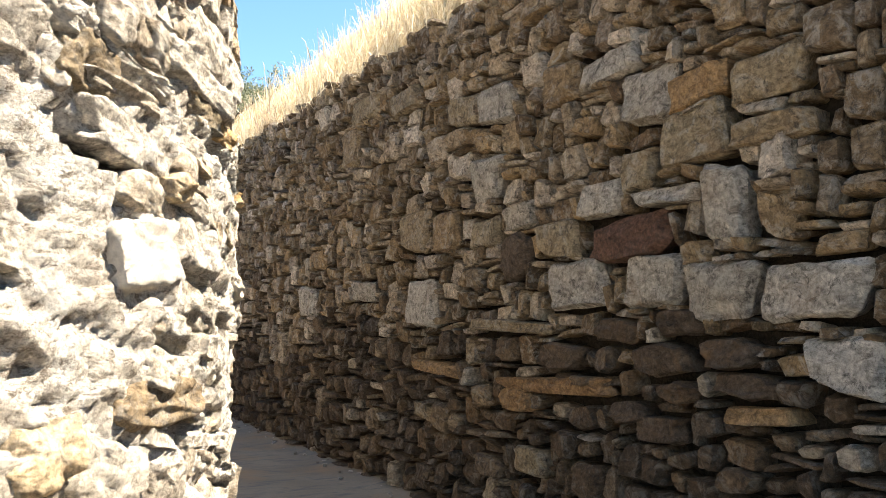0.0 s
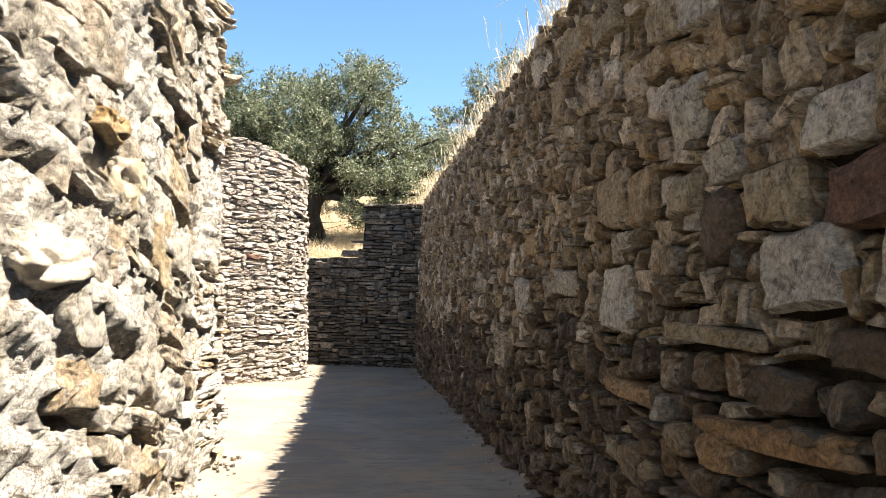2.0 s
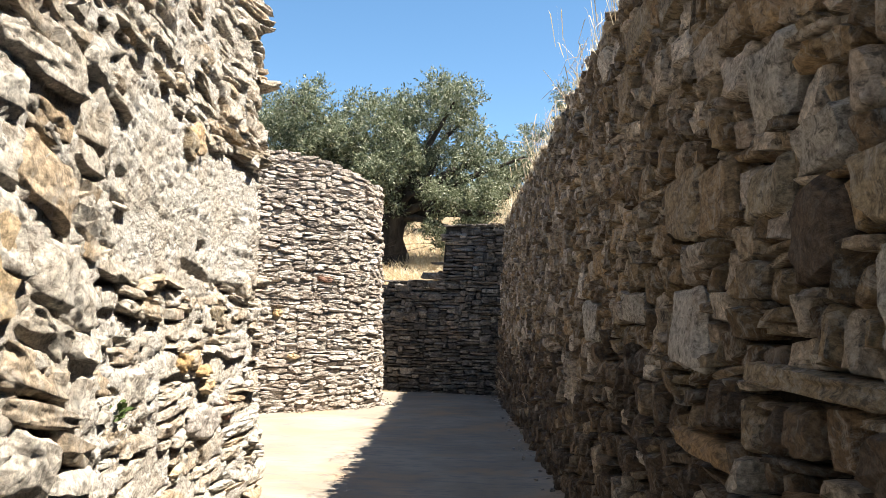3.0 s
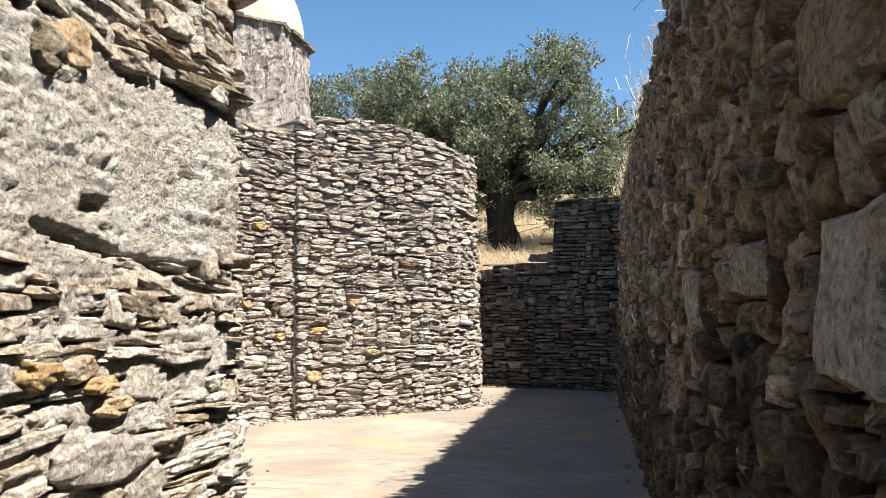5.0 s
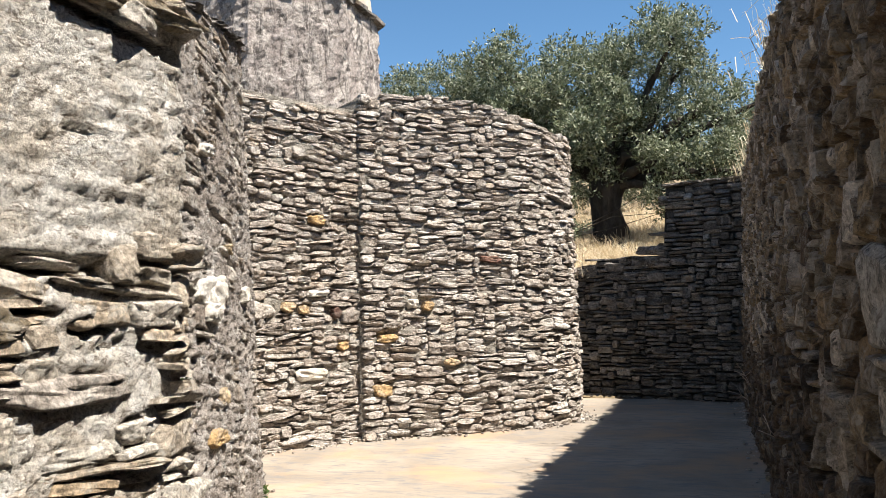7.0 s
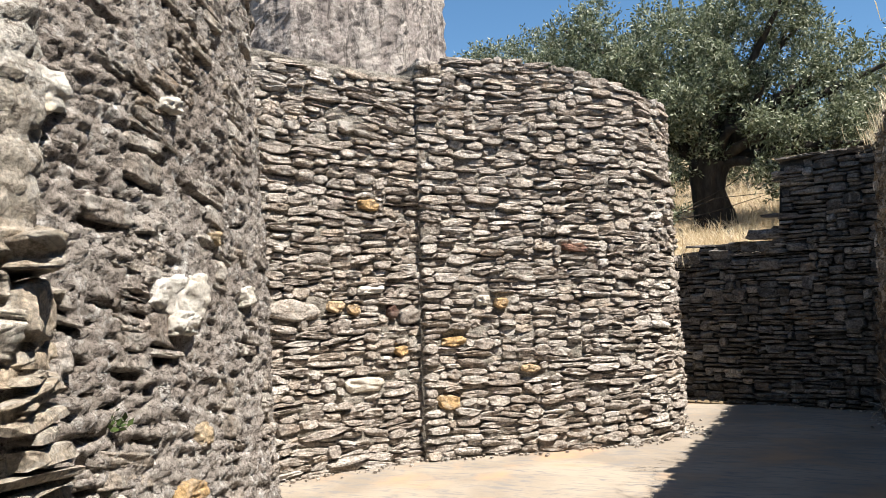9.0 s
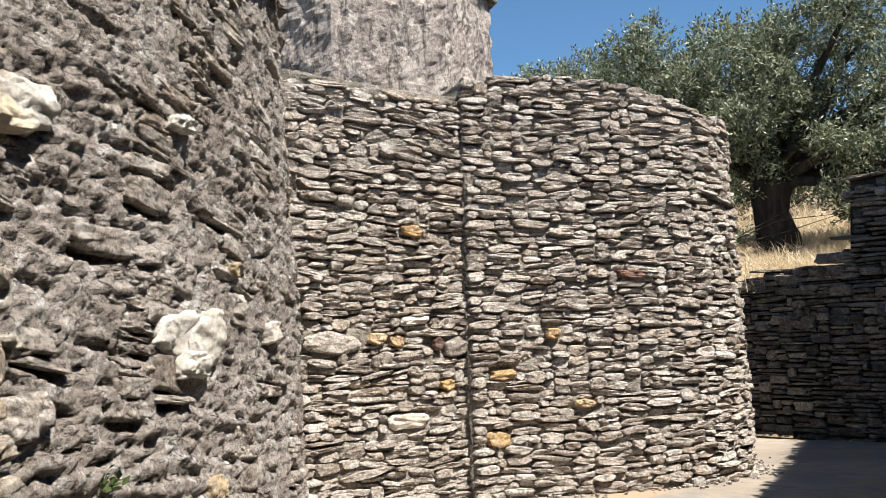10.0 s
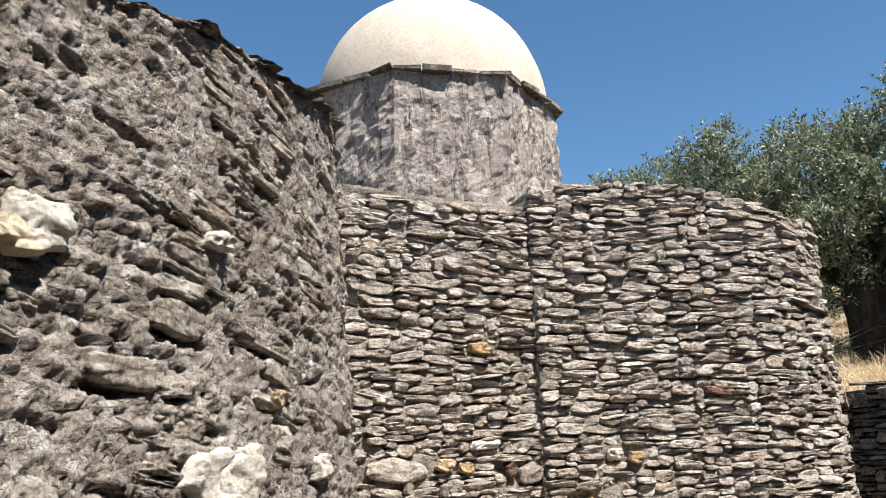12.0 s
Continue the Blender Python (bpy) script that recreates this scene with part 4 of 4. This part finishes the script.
olive((3.6, 32.0, ground_height(3.6, 32) - 0.1), (3.6, 32.0, 5.8),
      clump_cloud(4, [(3.6, 32, 6.6, 1.4, 8), (1.2, 32.5, 6.0, 1.5, 8), (5.6, 32.2, 6.6, 1.4, 7), (-1.4, 33, 5.8, 1.5, 7)]),
      42000, 4, "low olive tree further up the dry slope")


olive((0.1, 24.0, ground_height(0.1, 23.0) - 0.1), (0.1, 24.0, 3.0),
      clump_cloud(5, [(0.0, 24.0, 3.5, 0.8, 6), (-0.9, 24.4, 3.6, 0.9, 6), (2.6, 24.6, 3.9, 0.7, 5)]),
      15000, 5, "low grey-green bush beside the olive trunk", 0.1)


# ---------------------------------------------------------------- dry grass
def grass(name, spots, rng, mat, hmin, hmax, label, blades=26, width=0.0014):
    P, F, at = [], [], 0
    for x, y, z in spots:
        k = blades
        hgt = rng.uniform(hmin, hmax, k) * rng.uniform(0.4, 1.1)
        if x > 4.1 and y < 20:
            hgt = np.minimum(hgt, max(0.06, 1.58 * (x - 1.93) - z) * rng.uniform(0.6, 1.0, k))
        lean = rng.normal(size=(k, 2)) * 0.6 + rng.normal(size=2) * 0.55
        if x > 4.1:
            lean[:, 0] = np.maximum(lean[:, 0], -0.2)
        root = np.stack([x + rng.normal(size=k) * 0.2, y + rng.normal(size=k) * 0.2, np.full(k, z - 0.03)], 1)
        a = rng.uniform(0, 2 * np.pi, k)
        side = np.stack([np.cos(a), np.sin(a), np.zeros(k)], 1) * width
        mid = root + np.stack([lean[:, 0] * hgt * 0.3, lean[:, 1] * hgt * 0.3, hgt * 0.6], 1)
        droop = np.clip(0.95 - 0.3 * np.abs(lean).sum(1), 0.35, 1.0)
        tip = root + np.stack([lean[:, 0] * hgt * 1.1, lean[:, 1] * hgt * 1.1, hgt * droop], 1)
        head = tip - (tip - mid) * 0.4
        fat = 0.8 + 1.3 * (rng.random(k) < 0.5)[:, None]
        quad = np.stack([root - side, root + side, head + side * fat, tip, head - side * fat], 1).reshape(-1, 3)
        P.append(quad)
        for i in range(k):
            q = at + 5 * i
            F += [(q, q + 1, q + 2, q + 4), (q + 4, q + 2, q + 3)]
        at += 5 * k
    ob = mesh_object(name, np.vstack(P), F, mat)
    tagged(ob, label, "grass", kind="stuff")


rg = np.random.default_rng(77)
bank = []
while len(bank) < 4600:
    x, y = 4.35 + rg.random() ** 1.8 * 4.5, rg.uniform(1.5, 26)
    bank.append((x, y, ground_height(x, y)))
grass("bank_grass", bank, rg, STRAW, 0.4, 1.2, "tall straw-yellow dry grass on the bank above the wall", width=0.0022)
edge = []
while len(edge) < 2300:
    x, y = 4.2 + rg.random() * 0.9, rg.uniform(3, 21)
    if noise.noise(Vector((y * 0.7, x, 0))) > -0.25:
        edge.append((x, y, ground_height(x, y) + 0.03))
grass("edge_grass", edge, rg, STRAW, 0.25, 0.9, "dense bleached grass along the wall head", blades=30, width=0.0022)
yard = []
while len(yard) < 4200:
    x, y = rg.uniform(-3, 6), 20.9 + abs(rg.normal()) * 4
    if noise.noise(Vector((x * 0.9, y * 0.9, 3))) > -0.15:
        yard.append((x, y, ground_height(x, y)))
grass("yard_grass", yard, rg, STRAW, 0.15, 0.5, "low dry grass under the olive tree", blades=16, width=0.003)

# bare dry shrubs at the wall head
def dry_shrub(x, y, z, height, seed):
    rng = np.random.default_rng(seed)
    shrub = new("dry_shrub")
    shrub.location = (x, y, z)
    tagged(shrub, "leafless pale dry shrub on top of the wall", "shrub", group="dry shrubs")
    for k in range(9):
        d = Vector((rng.normal() * 0.3 - 0.08, rng.normal() * 0.4, 1)).normalized()
        p = Vector((rng.normal() * 0.05, rng.normal() * 0.08, -0.05))
        line, rad = [p], [0.008]
        verts, faces = [], []
        ln = height * rng.uniform(0.5, 1.0)
        for j in range(6):
            d = (d + Vector(tuple(rng.normal(size=3) * 0.13))).normalized()
            p = p + d * ln / 6
            line.append(p)
            rad.append(0.008 - 0.001 * j)
        v, f = tube(line, rad, 4, seed)
        verts, faces = list(v), list(f)
        for j in range(2, 7):
            for _ in range(3):
                e = (d + Vector(tuple(rng.normal(size=3) * 0.8))).normalized()
                tip = line[j] + e * rng.uniform(0.08, 0.22)
                v, f = tube([line[j], line[j].lerp(tip, 0.5) + Vector((0, 0, 0.01)), tip], [0.004, 0.003, 0.0035], 3, seed)
                faces += [tuple(q + len(verts) for q in g) for g in f]
                verts += v
        mesh_object("stem", verts, faces, TWIG, shrub)


TWIG = plain_noise("dry_twig", (0.42, 0.33, 0.25), (0.55, 0.45, 0.36), 20)
for k, (x, y, h) in enumerate(((4.08, 12.6, 1.0), (4.12, 14.5, 1.15), (4.1, 16.6, 1.1), (4.15, 10.6, 0.9))):
    dry_shrub(x, y, ground_height(x, y), h, 200 + k)

# green weeds rooted in the joints
for ws, wz, face in ((1.05, 1.05, face_b), (1.0, 0.75, face_b), (0.35, 1.95, face_b), (2.9, 0.12, face_b), (1.3, 0.95, face_a2)):
    wp, wt, wnorm = face.at(ws, wz, 0.03)
    P, F = [], []
    for k in range(34):
        d = (wnorm * rg.uniform(0.2, 1) + wt * rg.normal() * 0.7 + Vector((0, 0, 1)) * rg.uniform(-0.1, 1)).normalized()
        side = d.orthogonal().normalized() * 0.011
        o = wp + Vector(tuple(rg.normal(size=3) * 0.018))
        ln = rg.uniform(0.02, 0.05)
        P += [o, o + d * ln * 0.5 + side, o + d * ln, o + d * ln * 0.5 - side]
        F.append((4 * k, 4 * k + 1, 4 * k + 2, 4 * k + 3))
    tagged(mesh_object("weed", P, F, GREEN), "small green weed rooted in a wall joint", "plant", group="wall weeds")

# ---------------------------------------------------------------- single stones of the walls
for nm, me, m, parent in PIECES:
    ob = new(nm, me)
    ob.parent = parent
    ob.matrix_basis = m
